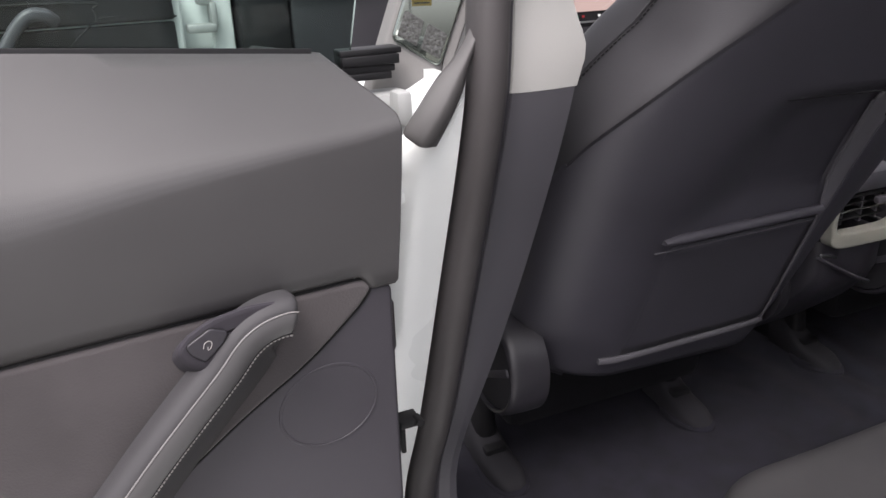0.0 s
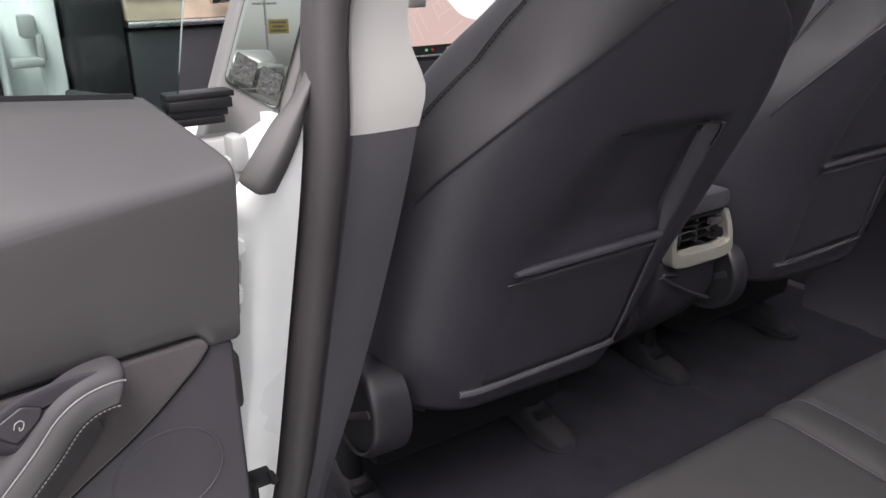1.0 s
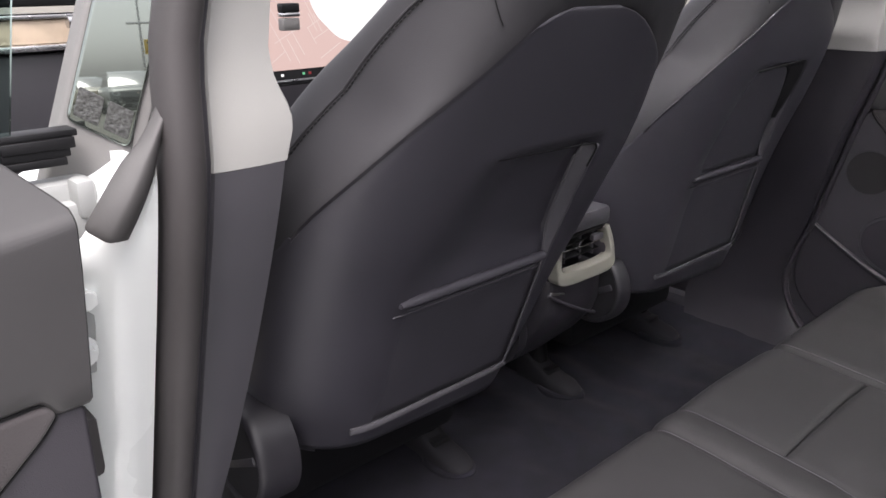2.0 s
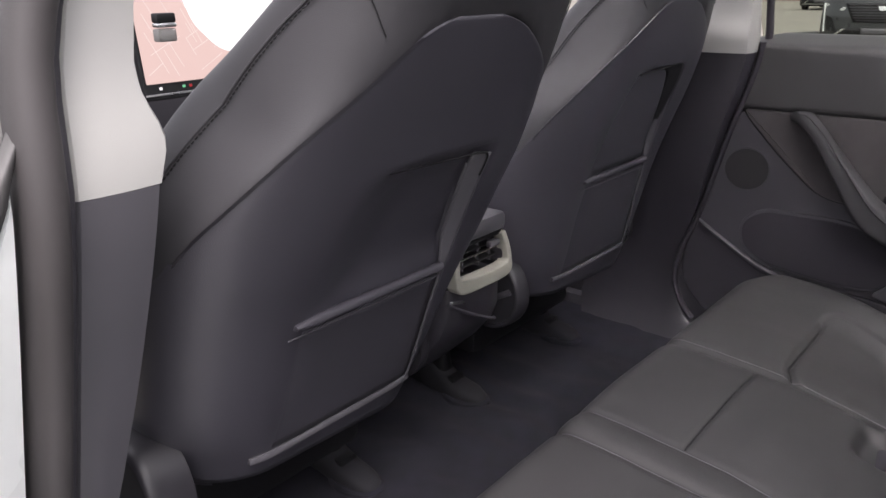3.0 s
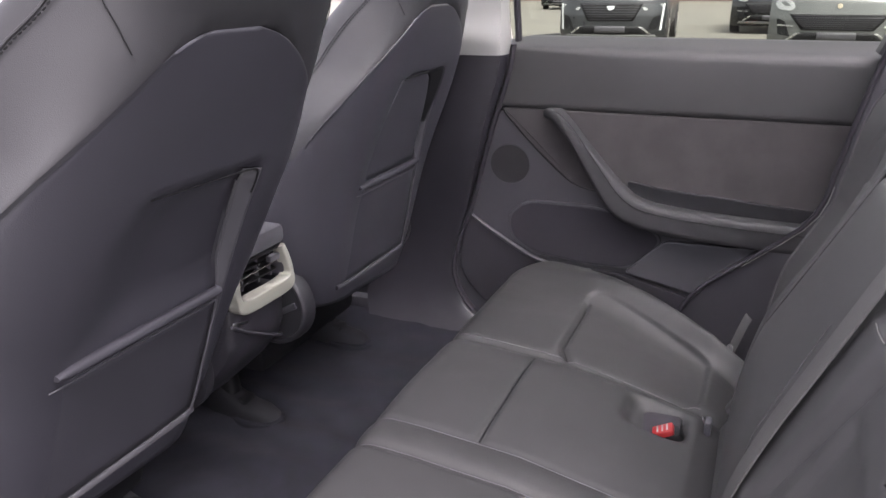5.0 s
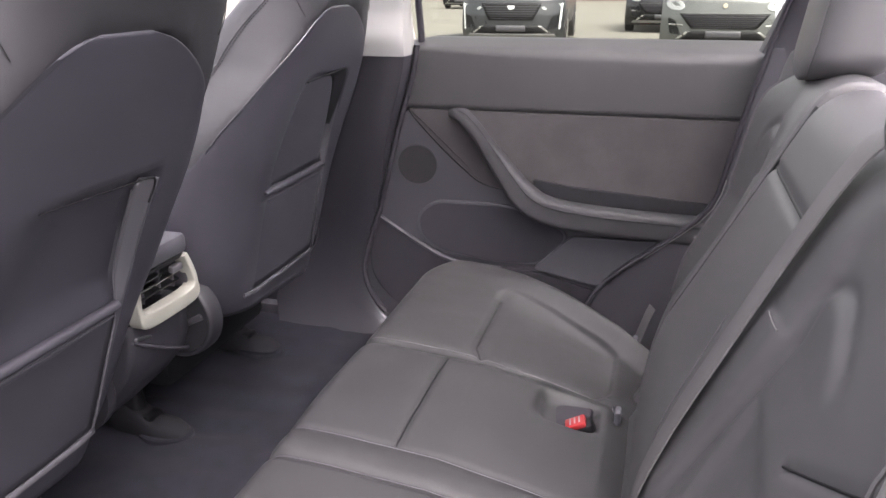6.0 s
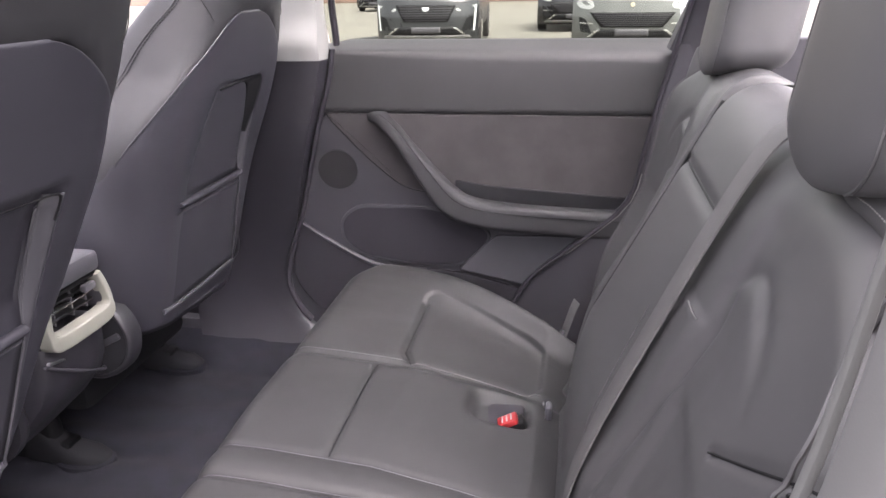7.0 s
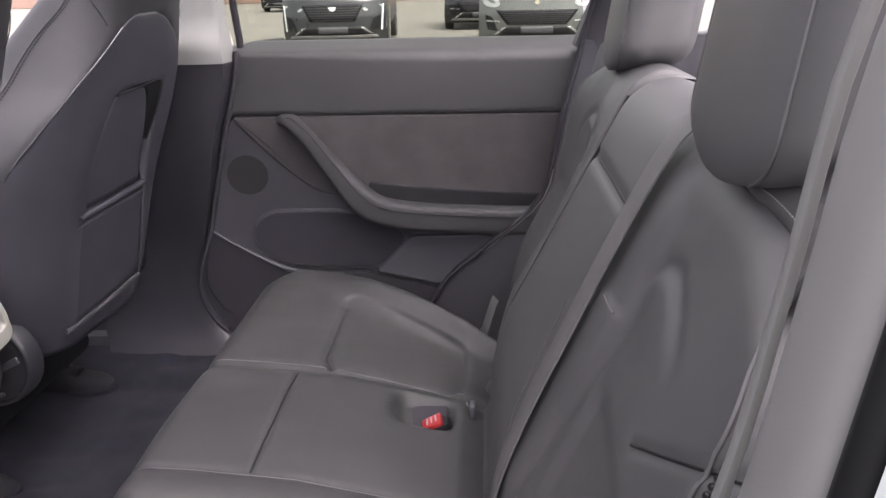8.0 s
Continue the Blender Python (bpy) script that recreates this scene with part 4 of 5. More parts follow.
    add("pocket_rim", plate(pk, put, 0.003, 0.009, 0.004), TRIM, "")
    add("door_pocket", plate(inset(pk, 0.006), put, 0.005, 0.0095, 0.003), CLOTH, "dark cloth door pocket")
    lt = fillet([(0.325, 0.490), (0.412, 0.576), (0.62, 0.580), (0.62, 0.50), (0.50, 0.455)], [0.014, 0.014, 0.02, 0.03, 0.03])
    add("pocket_front", plate(lt, put, 0.004, 0.016, 0.003), TRIM_GLOSS, "lighter plastic pocket front")
    low = fillet([(-0.05, 0.588), (0.075, 0.512), (0.17, 0.480), (0.33, 0.484), (0.50, 0.44), (0.50, 0.33), (0.03, 0.33), (-0.09, 0.44)], [0.01, 0.06, 0.04, 0.05, 0.03, 0.03, 0.06, 0.08])
    if not near:
        add("kick_panel", plate(low, put, 0.004, 0.010, 0.004), CLOTH, "dark kick panel")
        line = catmull([put(-0.055, 0.594, 0.007), put(0.0, 0.558, 0.009), put(0.075, 0.516, 0.011), (put(0.12, 0.496, 0.011)), put(0.17, 0.485, 0.010), put(0.25, 0.484, 0.009)], 6)
        add("panel_edge", sweep(line, lambda t: oval(0.0055 * math.sin(math.pi * (0.12 + 0.76 * t)), 0.006, 12), up), TRIM, "rounded lower panel edge")
    return door


rear_door("door_1", lambda s, z, n: Vector((0.722 - n, 0.045 - s, z)), "closed rear door with grey padded trim and suede insert", False)
far_door = bpy.data.objects["door_1"]
bm = plate(fillet([(0.03, 0.96), (-0.02, 1.45), (0.70, 1.45), (0.80, 0.96)], 0.02), lambda s, z, n: Vector((0.790 - n - 0.30 * (z - 1.0), 0.045 - s, z)), 0.0, 0.004, 0.0)
bm.transform(Matrix.Translation(-far_door.location))
ob = part("window_pane", bm, FAR_WINDOW, far_door, "raised tinted window glass", smooth=False)
ob.visible_shadow = False
TH = radians(84)
HX, HY, KS = -0.862, -0.045, 0.88


def near_put(s, z, n):
    s = s * KS
    return Vector((HX - s * math.sin(TH) - n * math.cos(TH) * -1, HY - s * math.cos(TH) - n * math.sin(TH), z))


rear_door("door_2", near_put, "open rear door with grey padded trim and suede insert", True)
# ---------------------------------------------------------------- open near door: glass and belt strip


def placed(name, bm, material, label, category, group="", kind="", sharp=40, origin=None):
    """A thing of one mesh, with its origin at its foot."""
    lo = Vector([min(v.co[i] for v in bm.verts) for i in range(3)])
    hi = Vector([max(v.co[i] for v in bm.verts) for i in range(3)])
    o = Vector(origin) if origin else Vector(((lo.x + hi.x) / 2, (lo.y + hi.y) / 2, lo.z))
    bm.transform(Matrix.Translation(-o))
    ob = part(name, bm, material, None, sharp=sharp)
    ob.location = o
    return tagged(ob, label, category, group, kind)


near_door = bpy.data.objects["door_2"]
ninv = Matrix.Translation(-near_door.location)


def near_add(nm, bm, material, lab="", parent=None, sharp=40, smooth=True):
    bm.transform(ninv)
    return part(nm, bm, material, parent or near_door, lab, smooth=smooth, sharp=sharp)


out = fillet([(-0.004, 0.93), (-0.075, 1.25), (0.10, 1.42), (0.84, 1.42), (0.92, 0.93)], 0.02)
ob = near_add("window_pane", plate(out, near_put, -0.0835, -0.0795, 0.0), WINDOW, "raised frameless window glass", smooth=False)
ob.visible_shadow = False


def belt_z(s):
    return 1.014 + 0.083 * min(s, 0.4)


path = [near_put(s, belt_z(s) - 0.004, -0.0755) for s in spread((0.02, 0.9, 30))]
near_add("belt_seal", sweep(path, fillet([(-0.004, -0.012), (0.004, -0.012), (0.004, 0.0015), (-0.001, 0.003)], 0.001), (0, 0, 1)), BLACK, "black belt seal under the glass")
# ribbed strip end that sticks out before the trim
bm = bmesh.new()
for i, (z0, z1, d) in enumerate(((1.004, 1.009, 0.0), (0.996, 1.004, 0.0035), (0.990, 0.996, 0.0015), (0.984, 0.990, 0.0025))):
    a, b = near_put(-0.073 + 0.004 * i, z0, -0.094), near_put(-0.010, z1, -0.078 + d)
    box(bm, [min(p, q) for p, q in zip(a, b)], [max(p, q) for p, q in zip(a, b)], 0.0009)
near_add("belt_strip", bm, BLACK, "black ribbed belt strip end")
bm = bmesh.new()
a, b = near_put(-0.014, 0.955, -0.13), near_put(0.12, 1.000, -0.086)
box(bm, [min(p, q) for p, q in zip(a, b)], [max(p, q) for p, q in zip(a, b)], 0.004)
near_add("strip_carrier", bm, BLACK, "")
# opening button with its mark, on the switch block
sw = bpy.data.objects["switch_block"]
btn = fillet([(0.190, 0.846), (0.170, 0.855), (0.157, 0.850), (0.160, 0.843), (0.177, 0.831), (0.187, 0.839)], 0.003)
near_add("button_frame", plate(inset(btn, -0.0004), near_put, 0.038, 0.0409, 0.0002), BLACK, "dark button outline", sw)
near_add("button", plate(btn, near_put, 0.039, 0.0415, 0.001), PILLAR_DARK, "dark square opening button", sw)
mark = [(0.1772, 0.8418), (0.1760, 0.8452), (0.1726, 0.8466), (0.1704, 0.8446), (0.1716, 0.8412), (0.1738, 0.8400), (0.1738, 0.8424)]
near_add("button_mark", sweep(catmull([near_put(a, b, 0.0418) for a, b in mark], 4), oval(0.0003, 0.0003, 6), (0.1, -1, 0)), THREAD, "pale opening mark", sw)
# check strap
bm = bmesh.new()
box(bm, (-0.843, -0.010, 0.662), (-0.822, 0.012, 0.669), 0.002)
box(bm, (-0.843, -0.008, 0.634), (-0.838, 0.010, 0.664), 0.0015)
strap = placed("check_strap", bm, BLACK, "black metal door check strap", "check strap")
bm = bmesh.new()
bmesh.ops.create_cone(bm, segments=12, radius1=0.004, radius2=0.004, depth=0.012, cap_ends=True, matrix=pose(0.008, -0.008, 0.033, 90, 0, 0))
part("pin", bm, BLACK, strap, "dark steel pin")
# bolted hinge plate and rubber stop on the jamb
bm = bmesh.new()
rings(bm, [[(-0.862, y, 0.822 - 0.003 * y0), (-0.862, y, 0.897), (-0.818 + 0.0015 * y0, y, 0.897), (-0.827 + 0.0015 * y0, y, 0.822)] for y, y0 in ((0.045, 0), (0.021, 0), (0.0185, -1))])
hinge = placed("door_hinge", bm, PAINT_SHADED, "", "")
hinge["label"] = "white painted hinge plate"
hinge.parent, hinge.location = body, hinge.location - body.location
hinge_at = hinge.location + body.location
for x, z in ((-0.829, 0.886), (-0.836, 0.842)):
    bm = bmesh.new()
    at = Vector((x, 0.014, z)) - hinge_at
    bmesh.ops.create_cone(bm, segments=6, radius1=0.0085, radius2=0.0075, depth=0.010, cap_ends=True, matrix=pose(at.x, at.y - 0.004, at.z, 90, 0, 0))
    bmesh.ops.create_cone(bm, segments=20, radius1=0.0125, radius2=0.011, depth=0.004, cap_ends=True, matrix=pose(at.x, at.y + 0.002, at.z, 90, 0, 0))
    part("bolt", bm, PAINT, hinge, "white painted bolt")
bm = bmesh.new()
box(bm, (-0.856, -0.002, 0.742), (-0.8385, 0.03, 0.796), 0.006)
placed("rubber_stop", bm, RUBBER, "black rubber door stop", "rubber stop")

# gloss panel on the outside of the near pillar


def pillar_put(a, b, n):
    """a across, b up; the panel leans in and forward."""
    c = radians(24)
    return Vector((-0.792 + a * math.cos(c) + 0.36 * (b - 1.0), 0.060 - a * math.sin(c) - 0.095 * (b - 1.0) - n, b))


def add_body(nm, bm, material, lab="", sharp=40):
    bm.transform(inv)
    return part(nm, bm, material, body, lab, sharp=sharp)


fr = fillet([(-0.023, 0.955), (0.044, 0.925), (0.044, 1.5), (-0.026, 1.5)], 0.006)
add_body("panel_frame", plate(fr, pillar_put, -0.02, 0.0, 0.003), TRIM_LIGHT, "light grey panel surround")
gp = fillet([(-0.019, 1.011), (0.032, 0.986), (0.032, 1.48), (-0.022, 1.48)], 0.007)
add_body("gloss_panel", plate(gp, pillar_put, -0.001, 0.0035, 0.0015), PANEL_GLASS, "black gloss glass pillar panel")
path = catmull([(-0.700, -0.030, 1.20), (-0.722, -0.020, 1.12), (-0.742, -0.010, 1.06), (-0.756, -0.008, 1.028), (-0.771, -0.012, 1.003), (-0.787, -0.016, 0.980), (-0.801, -0.018, 0.960), (-0.8125, -0.017, 0.943), (-0.815, -0.015, 0.938)], 8)


def lip(t):
    """A flat strip that swells into a soft folded flap with a blunt end."""
    w = smooth_table(t, [(0, 0.004), (0.40, 0.0045), (0.52, 0.007), (0.62, 0.012), (0.85, 0.0150), (0.96, 0.0145), (1.0, 0.010)])
    h = smooth_table(t, [(0, 0.004), (0.5, 0.006), (0.7, 0.009), (1.0, 0.006)])
    return [(-w, -h * 0.6), (-w * 0.95, h * 0.2), (-w * 0.55, h * 0.75), (-w * 0.05, h * 1.1), (w * 0.2, h * 1.0), (w * 0.6, h * 0.35), (w * 0.92, -h * 0.2), (w, -h * 0.7), (w * 0.5, -h), (-w * 0.5, -h)]


add_body("rubber_lip", sweep(path, lip, (0, -1, 0)), LIP, "grey rubber lip", sharp=80)
for a0, a1 in ((-0.0155, 0.0045), (0.0085, 0.0285)):  # mottled plates stand for reflections at the panel's foot
    q = [(a, 1.0165 - 0.49 * (a + 0.019) + d) for a, d in ((a0, 0.0), (a1, 0.0), (a1, 0.021), (a0, 0.021))]
    add_body("reflection_patch", plate(fillet(q, 0.002), pillar_put, 0.002, 0.0042, 0.0003), MOTTLED, "mottled grey patch for a reflection in the panel")
bm = bmesh.new()
box(bm, (-0.862, 0.03, 0.90), (-0.80, 0.06, 0.972), 0.008)
box(bm, (-0.834, 0.016, 0.928), (-0.812, 0.034, 0.958), 0.004)
box(bm, (-0.822, 0.012, 0.946), (-0.808, 0.034, 0.975), 0.004)
add_body("jamb_bracket", bm, PAINT_SHADED, "white pressed jamb bracket")

# ---------------------------------------------------------------- rear side trims and seals


def far_edge(z):
    return smooth_table(z, [(0.25, -0.34), (0.45, -0.42), (0.50, -0.455), (0.58, -0.55), (0.67, -0.645), (0.78, -0.675), (0.90, -0.70), (1.0, -0.725), (1.08, -0.744), (1.5, -0.85)])



def quarter(side):
    q = thing("quarter_trim", "dark grey plastic trim beside the rear seat", "side trim", "side trims", kind="structure", at=(side * 0.68, -0.8, 0.3))
    qi = Matrix.Translation((-side * 0.68, 0.8, -0.3))

    def put(a, b, n):
        return Vector((side * (0.70 - n), a, b))
    lo = fillet([(-1.7, 0.25), (-0.43, 0.25), (-0.50, 0.45), (-0.58, 0.62), (-0.66, 0.86), (-0.725, 1.0), (-1.7, 1.03)], 0.02)
    if side > 0:
        lo = [(-1.7, 0.25), *[(far_edge(z) - 0.004, z) for z in spread((0.25, 1.0, 24))], (-1.7, 1.03)]
    b = plate(lo, put, -0.02, 0.03, 0.006)
    b.transform(qi)
    part("lower_trim", b, TRIM, q, "dark grey plastic wheel arch trim")
    path = [(side * (0.70 - 0.42 * max(0, z - 1.0)), -0.802 - 0.35 * (z - 1.0), z) for z in spread((0.96, 1.5, 10))]
    b = sweep(path, lambda t: oval(0.085, 0.03, 14, 0.6), (side, 0, 0))
    b.transform(qi)
    part("pillar_cover", b, TRIM, q, "dark grey rear pillar cover")
    return q


quarter(-1)
quarter(1)
# near rear edge of the door opening
def rear_edge(z):
    return smooth_table(z, [(0.25, -0.36), (0.45, -0.47), (0.65, -0.572), (0.93, -0.641), (1.02, -0.655), (1.11, -0.668), (1.5, -0.78)])


for side in (-1, 1):
    path = [(side * (0.737 if side < 0 else 0.664 - 0.38 * max(0, z - 1.05)), rear_edge(z) + 0.002 if side < 0 else far_edge(z), z) for z in spread((0.28, 1.5, 40))]
    seal = placed("door_seal", sweep(path, oval(0.007, 0.008, 14) if side < 0 else oval(0.005, 0.006, 12), (side, 0, 0)), BLACK if side < 0 else CLOTH, "dark rubber seal along the rear door edge", "door seal", "door seals")
    if side > 0:
        bm = sweep([(p[0] - 0.003, p[1] - 0.0065, p[2]) for p in path if 0.55 < p[2] < 0.74], oval(0.0012, 0.0012, 8), (1, 0, 0))
        bm.transform(Matrix.Translation(-seal.location))
        part("seal_lip", bm, REAR_TRIM, seal, "pale edge of the seal")
path = [(-0.706, rear_edge(z), z) for z in spread((0.28, 1.5, 40))]
placed("pillar_trim", sweep(path, oval(0.013, 0.025, 18, 0.7), (-1, 0, 0)), REAR_TRIM, "grey trim along the rear edge of the open doorway", "pillar trim", kind="structure")
bm = bmesh.new()
loops = []
for z in spread((0.22, 1.2, 24)):
    y = rear_edge(z)
    loops.append([(-0.715, y - 0.02, z), (-0.735, y - 0.012, z), (-0.750, y + 0.006, z), (-0.80, y + 0.004, z), (-0.86, y - 0.075, z), (-0.90, y - 0.12, z), (-0.90, y - 0.5, z), (-0.715, y - 0.5, z)])
rings(bm, loops)
bm.transform(inv)
part("rear_jamb", bm, PAINT, body, "white painted rear jamb")
# pale edge of the trim inside the seal
path = [(-0.657, rear_edge(z) + 0.002, z) for z in spread((0.55, 1.4, 30))]
placed("trim_edge", sweep(path, oval(0.0028, 0.0035, 12, 0.7), (-1, 0, 0)), TRIM_LIGHT, "pale grey edge of the side trim", "side trim", kind="structure")
# closed front door of the far side, as a plain wall
bm = bmesh.new()
box(bm, (0.725, 0.16, 0.2), (0.80, 1.3, 1.0), 0.01)
box(bm, (0.70, 0.05, 0.2), (0.80, 1.3, 0.33), 0.02)
placed("wall_side", bm, TRIM, "dark trim of the closed front door", "door trim", kind="structure")
# sill under the near opening and the body below
bm = bmesh.new()
box(bm, (-0.93, -0.75, 0.20), (-0.70, 0.3, 0.285), 0.02)
bm.transform(inv)
part("sill", bm, PAINT, body, "white painted door sill")

# far side above the belt: outer skin of the far door and tail of the cabin
bm = bmesh.new()
box(bm, (-0.70, -1.75, 0.2), (0.70, -1.70, 1.0), 0.01)
placed("wall_tail", bm, TRIM, "dark grey tailgate trim", "tailgate", kind="structure")
bm = bmesh.new()
box(bm, (-0.62, -1.65, 0.90), (0.62, -0.88, 0.915), 0.004)
placed("parcel_shelf", bm, TRIM_LIGHT, "grey luggage cover behind the rear seat", "luggage cover")

# ---------------------------------------------------------------- seat belts and buckles


def strip(path, w, up, th=0.0016):
    return sweep(path, fillet([(-w / 2, -th / 2), (w / 2, -th / 2), (w / 2, th / 2), (-w / 2, th / 2)], th * 0.4, 2), up)


def bp(x, z, n):
    return back_put(x, z, n) - binv


k = math.hypot(1, BACK_L)
nrm = Vector((0, 1, BACK_L)).normalized()
path = catmull([bp(-0.245, 1.012, -0.03), bp(-0.243, 1.008, 0.0), bp(-0.241, 0.99, 0.026), bp(-0.236, 0.95, 0.034), bp(-0.230, 0.87, 0.036), bp(-0.232, 0.77, 0.037), bp(-0.235, 0.68, 0.037), bp(-0.231, 0.59, 0.036), bp(-0.225, 0.50, 0.034)], 8)
belt = placed("seat_belt", strip(path, 0.044, nrm, 0.0022), BELT, "grey woven seat belt down the backrest", "seat belt", "seat belts")
bm = bmesh.new()
box(bm, (-0.026, -0.005, -0.004), (0.026, 0.005, 0.004), 0.003, pose(*bp(-0.243, 1.002, 0.014), -23, 0, 12))
bm.transform(Matrix.Translation(-belt.location))
part("belt_guide", bm, BLACK, belt, "black belt guide")
# belt of the far seat, folded down by its anchor
path = catmull([(0.50, -0.553, 0.514), (0.50, -0.546, 0.495), (0.50, -0.537, 0.465), (0.50, -0.527, 0.430)], 8)
placed("seat_belt", strip(path, 0.022, (-0.55, 0.83, 0)), BELT, "grey woven seat belt hanging by the door", "seat belt", "seat belts")


def buckle(x, y, z, turn, label):
    b = thing("belt_buckle", label, "belt buckle", "belt buckles", at=(x, y, z))
    b.rotation_euler = (radians(-24), 0, radians(turn))
    bm = bmesh.new()
    box(bm, (-0.014, -0.012, -0.03), (0.014, 0.028, 0.010), 0.005)
    part("housing", bm, BLACK, b, "black plastic housing")
    bm = bmesh.new()
    box(bm, (-0.0125, -0.004, 0.006), (0.0125, 0.027, 0.017), 0.003)
    part("release_button", bm, RED, b, "red release button")
    bm = bmesh.new()
    for i in range(3):
        box(bm, (-0.008, 0.003 + 0.007 * i, 0.0165), (0.008, 0.0055 + 0.007 * i, 0.0178), 0.0005)
    part("button_lettering", bm, THREAD, b, "pale bars of lettering")
    return b


buckle(0.060, -0.472, 0.497, 8, "black belt buckle with red button in the cushion")
bm = bmesh.new()
box(bm, (0.042, -0.478, 0.486), (0.120, -0.398, 0.4975), 0.006)
placed("buckle_tray", bm, CLOTH, "black tray sunk into the bench cushion", "buckle tray")
for x, y in ((0.36, -0.527), (0.10, -0.514)):
    bm = bmesh.new()
    box(bm, (x - 0.012, y - 0.006, 0.488), (x + 0.012, y + 0.004, 0.512), 0.004)
    cover = placed("anchor_cover", bm, TRIM_GLOSS, "small plastic child seat anchor cover", "anchor cover", "anchor covers")
    ring = [Vector((0.006 * math.cos(a), 0.006 + 0.002 * math.sin(a), 0.020 + 0.006 * math.sin(a))) for a in [2 * math.pi * i / 16 for i in range(17)]]
    part("anchor_ring", sweep(ring, oval(0.0013, 0.0013, 6), (0, 1, 0)), METAL, cover, "bright steel anchor ring")

# ---------------------------------------------------------------- centre console with rear vents
con = thing("centre_console", "black centre console with cream trimmed rear vents", "console", at=(0, 0.3, FLOOR))
cinv = Matrix.Translation((0, -0.3, -FLOOR))


def con_add(nm, bm, material, lab="", parent=None):
    bm.transform(cinv)
    return part(nm, bm, material, parent or con, lab)


CY = 0.178  # rear face of the console
bm = bmesh.new()
loops = []
for z, w, y in ((0.26, 0.070, 0.50), (0.36, 0.074, 0.40), (0.44, 0.076, 0.30), (0.50, 0.077, 0.235), (0.545, 0.077, 0.198), (0.575, 0.076, 0.186), (0.615, 0.075, 0.184), (0.634, 0.074, 0.188)):
    loops.append([(-w, 0.95, z), (-w, y + 0.030, z), (-w * 0.95, y + 0.012, z), (-w * 0.8, y + 0.003, z), (-w * 0.4, y, z), (w * 0.4, y, z), (w * 0.8, y + 0.003, z), (w * 0.95, y + 0.012, z), (w, y + 0.030, z), (w, 0.95, z)])
rings(bm, loops)
con_add("lower_body", bm, PILLAR_DARK, "dark plastic lower console body")
bm = bmesh.new()
box(bm, (-0.072, CY + 0.062, 0.634), (0.072, 0.95, 0.735), 0.008)
con_add("upper_body", bm, BLACK, "black upper console body")
for sx in (-1, 1):
    bm = bmesh.new()
    box(bm, (sx * 0.070 - 0.004, CY + 0.004, 0.650), (sx * 0.070 + 0.004, CY + 0.07, 0.706), 0.003)
    con_add("bay_cheek", bm, TRIM, "dark cheek beside the vent bay")
bm = bmesh.new()
box(bm, (-0.076, CY + 0.002, 0.708), (0.076, 0.95, 0.742), 0.010)
con_add("armrest_lid", bm, TRIM_GLOSS, "grey armrest lid")
bm = bmesh.new()
box(bm, (-0.074, CY + 0.006, 0.7015), (0.074, CY + 0.09, 0.7075), 0.002)
con_add("lid_gap", bm, BLACK, "")
# cream trim: a low bar with rounded ends that turns up into two side posts
line = catmull([(-0.0600, CY + 0.006, 0.706), (-0.0665, CY + 0.003, 0.685), (-0.0700, CY, 0.662), (-0.064, CY - 0.002, 0.646), (-0.045, CY - 0.003, 0.6415), (0.0, CY - 0.004, 0.6405), (0.048, CY - 0.003, 0.640), (0.067, CY - 0.002, 0.6445), (0.0725, CY, 0.662), (0.0690, CY + 0.003, 0.685), (0.0620, CY + 0.006, 0.706)], 6)


def bar(t):
    """Deep along the bottom, slim in the posts."""
    k = min(1.0, max(0.0, 1 - abs(t - 0.5) / 0.27) * 4)
    return [(a, b) for a, b in fillet([(-0.0055 - 0.0065 * k, -0.016), (0.0055 + 0.0065 * k, -0.016), (0.0055 + 0.0065 * k, 0.008), (-0.0055 - 0.0065 * k, 0.008)], 0.003, 3)]


con_add("vent_trim", sweep(line, bar, (0, -1, 0)), CREAM, "cream vent surround")
bm = bmesh.new()
box(bm, (-0.062, CY + 0.010, 0.6785), (0.056, CY + 0.05, 0.6815), 0.001)
con_add("vent_line", bm, METAL, "thin bright vent line")
for z, tilt in ((0.668, 18), (0.692, 18)):
    bm = bmesh.new()
    box(bm, (-0.062, -0.012, -0.002), (0.060, 0.012, 0.002), 0.0015, pose(0, CY + 0.026, z, tilt, 0, 0))
    con_add("vent_slat", bm, BLACK, "black vent slat")
for x in (-0.030, 0.012, 0.046):
    bm = bmesh.new()
    box(bm, (x - 0.002, CY + 0.016, 0.656), (x + 0.002, CY + 0.050, 0.700), 0.001)
    con_add("vent_blade", bm, TRIM, "upright vent blade")
bm = bmesh.new()
box(bm, (0.030, CY + 0.002, 0.684), (0.058, CY + 0.014, 0.696), 0.004)
con_add("vent_knob", bm, TRIM_GLOSS, "grey vent knob")
for x in (-0.026, 0.040):
    bm = bmesh.new()
    bmesh.ops.create_uvsphere(bm, u_segments=8, v_segments=6, radius=0.0022, matrix=Matrix.Translation((x, CY - 0.0085, 0.6415)))
    con_add("screw", bm, BLACK, "")
bm = bmesh.new()
box(bm, (-0.040, -0.003, -0.0025), (0.020, 0.003, 0.0025), 0.0012, pose(-0.03, CY + 0.010, 0.606, 0, 12, 0))
con_add("socket_plate", bm, METAL, "bright edge of the socket plate")
line = catmull([(-0.074, CY + 0.012, 0.612), (-0.045, CY + 0.002, 0.594), (0.0, CY + 0.002, 0.570), (0.045, CY + 0.008, 0.549), (0.074, CY + 0.028, 0.535)], 6)
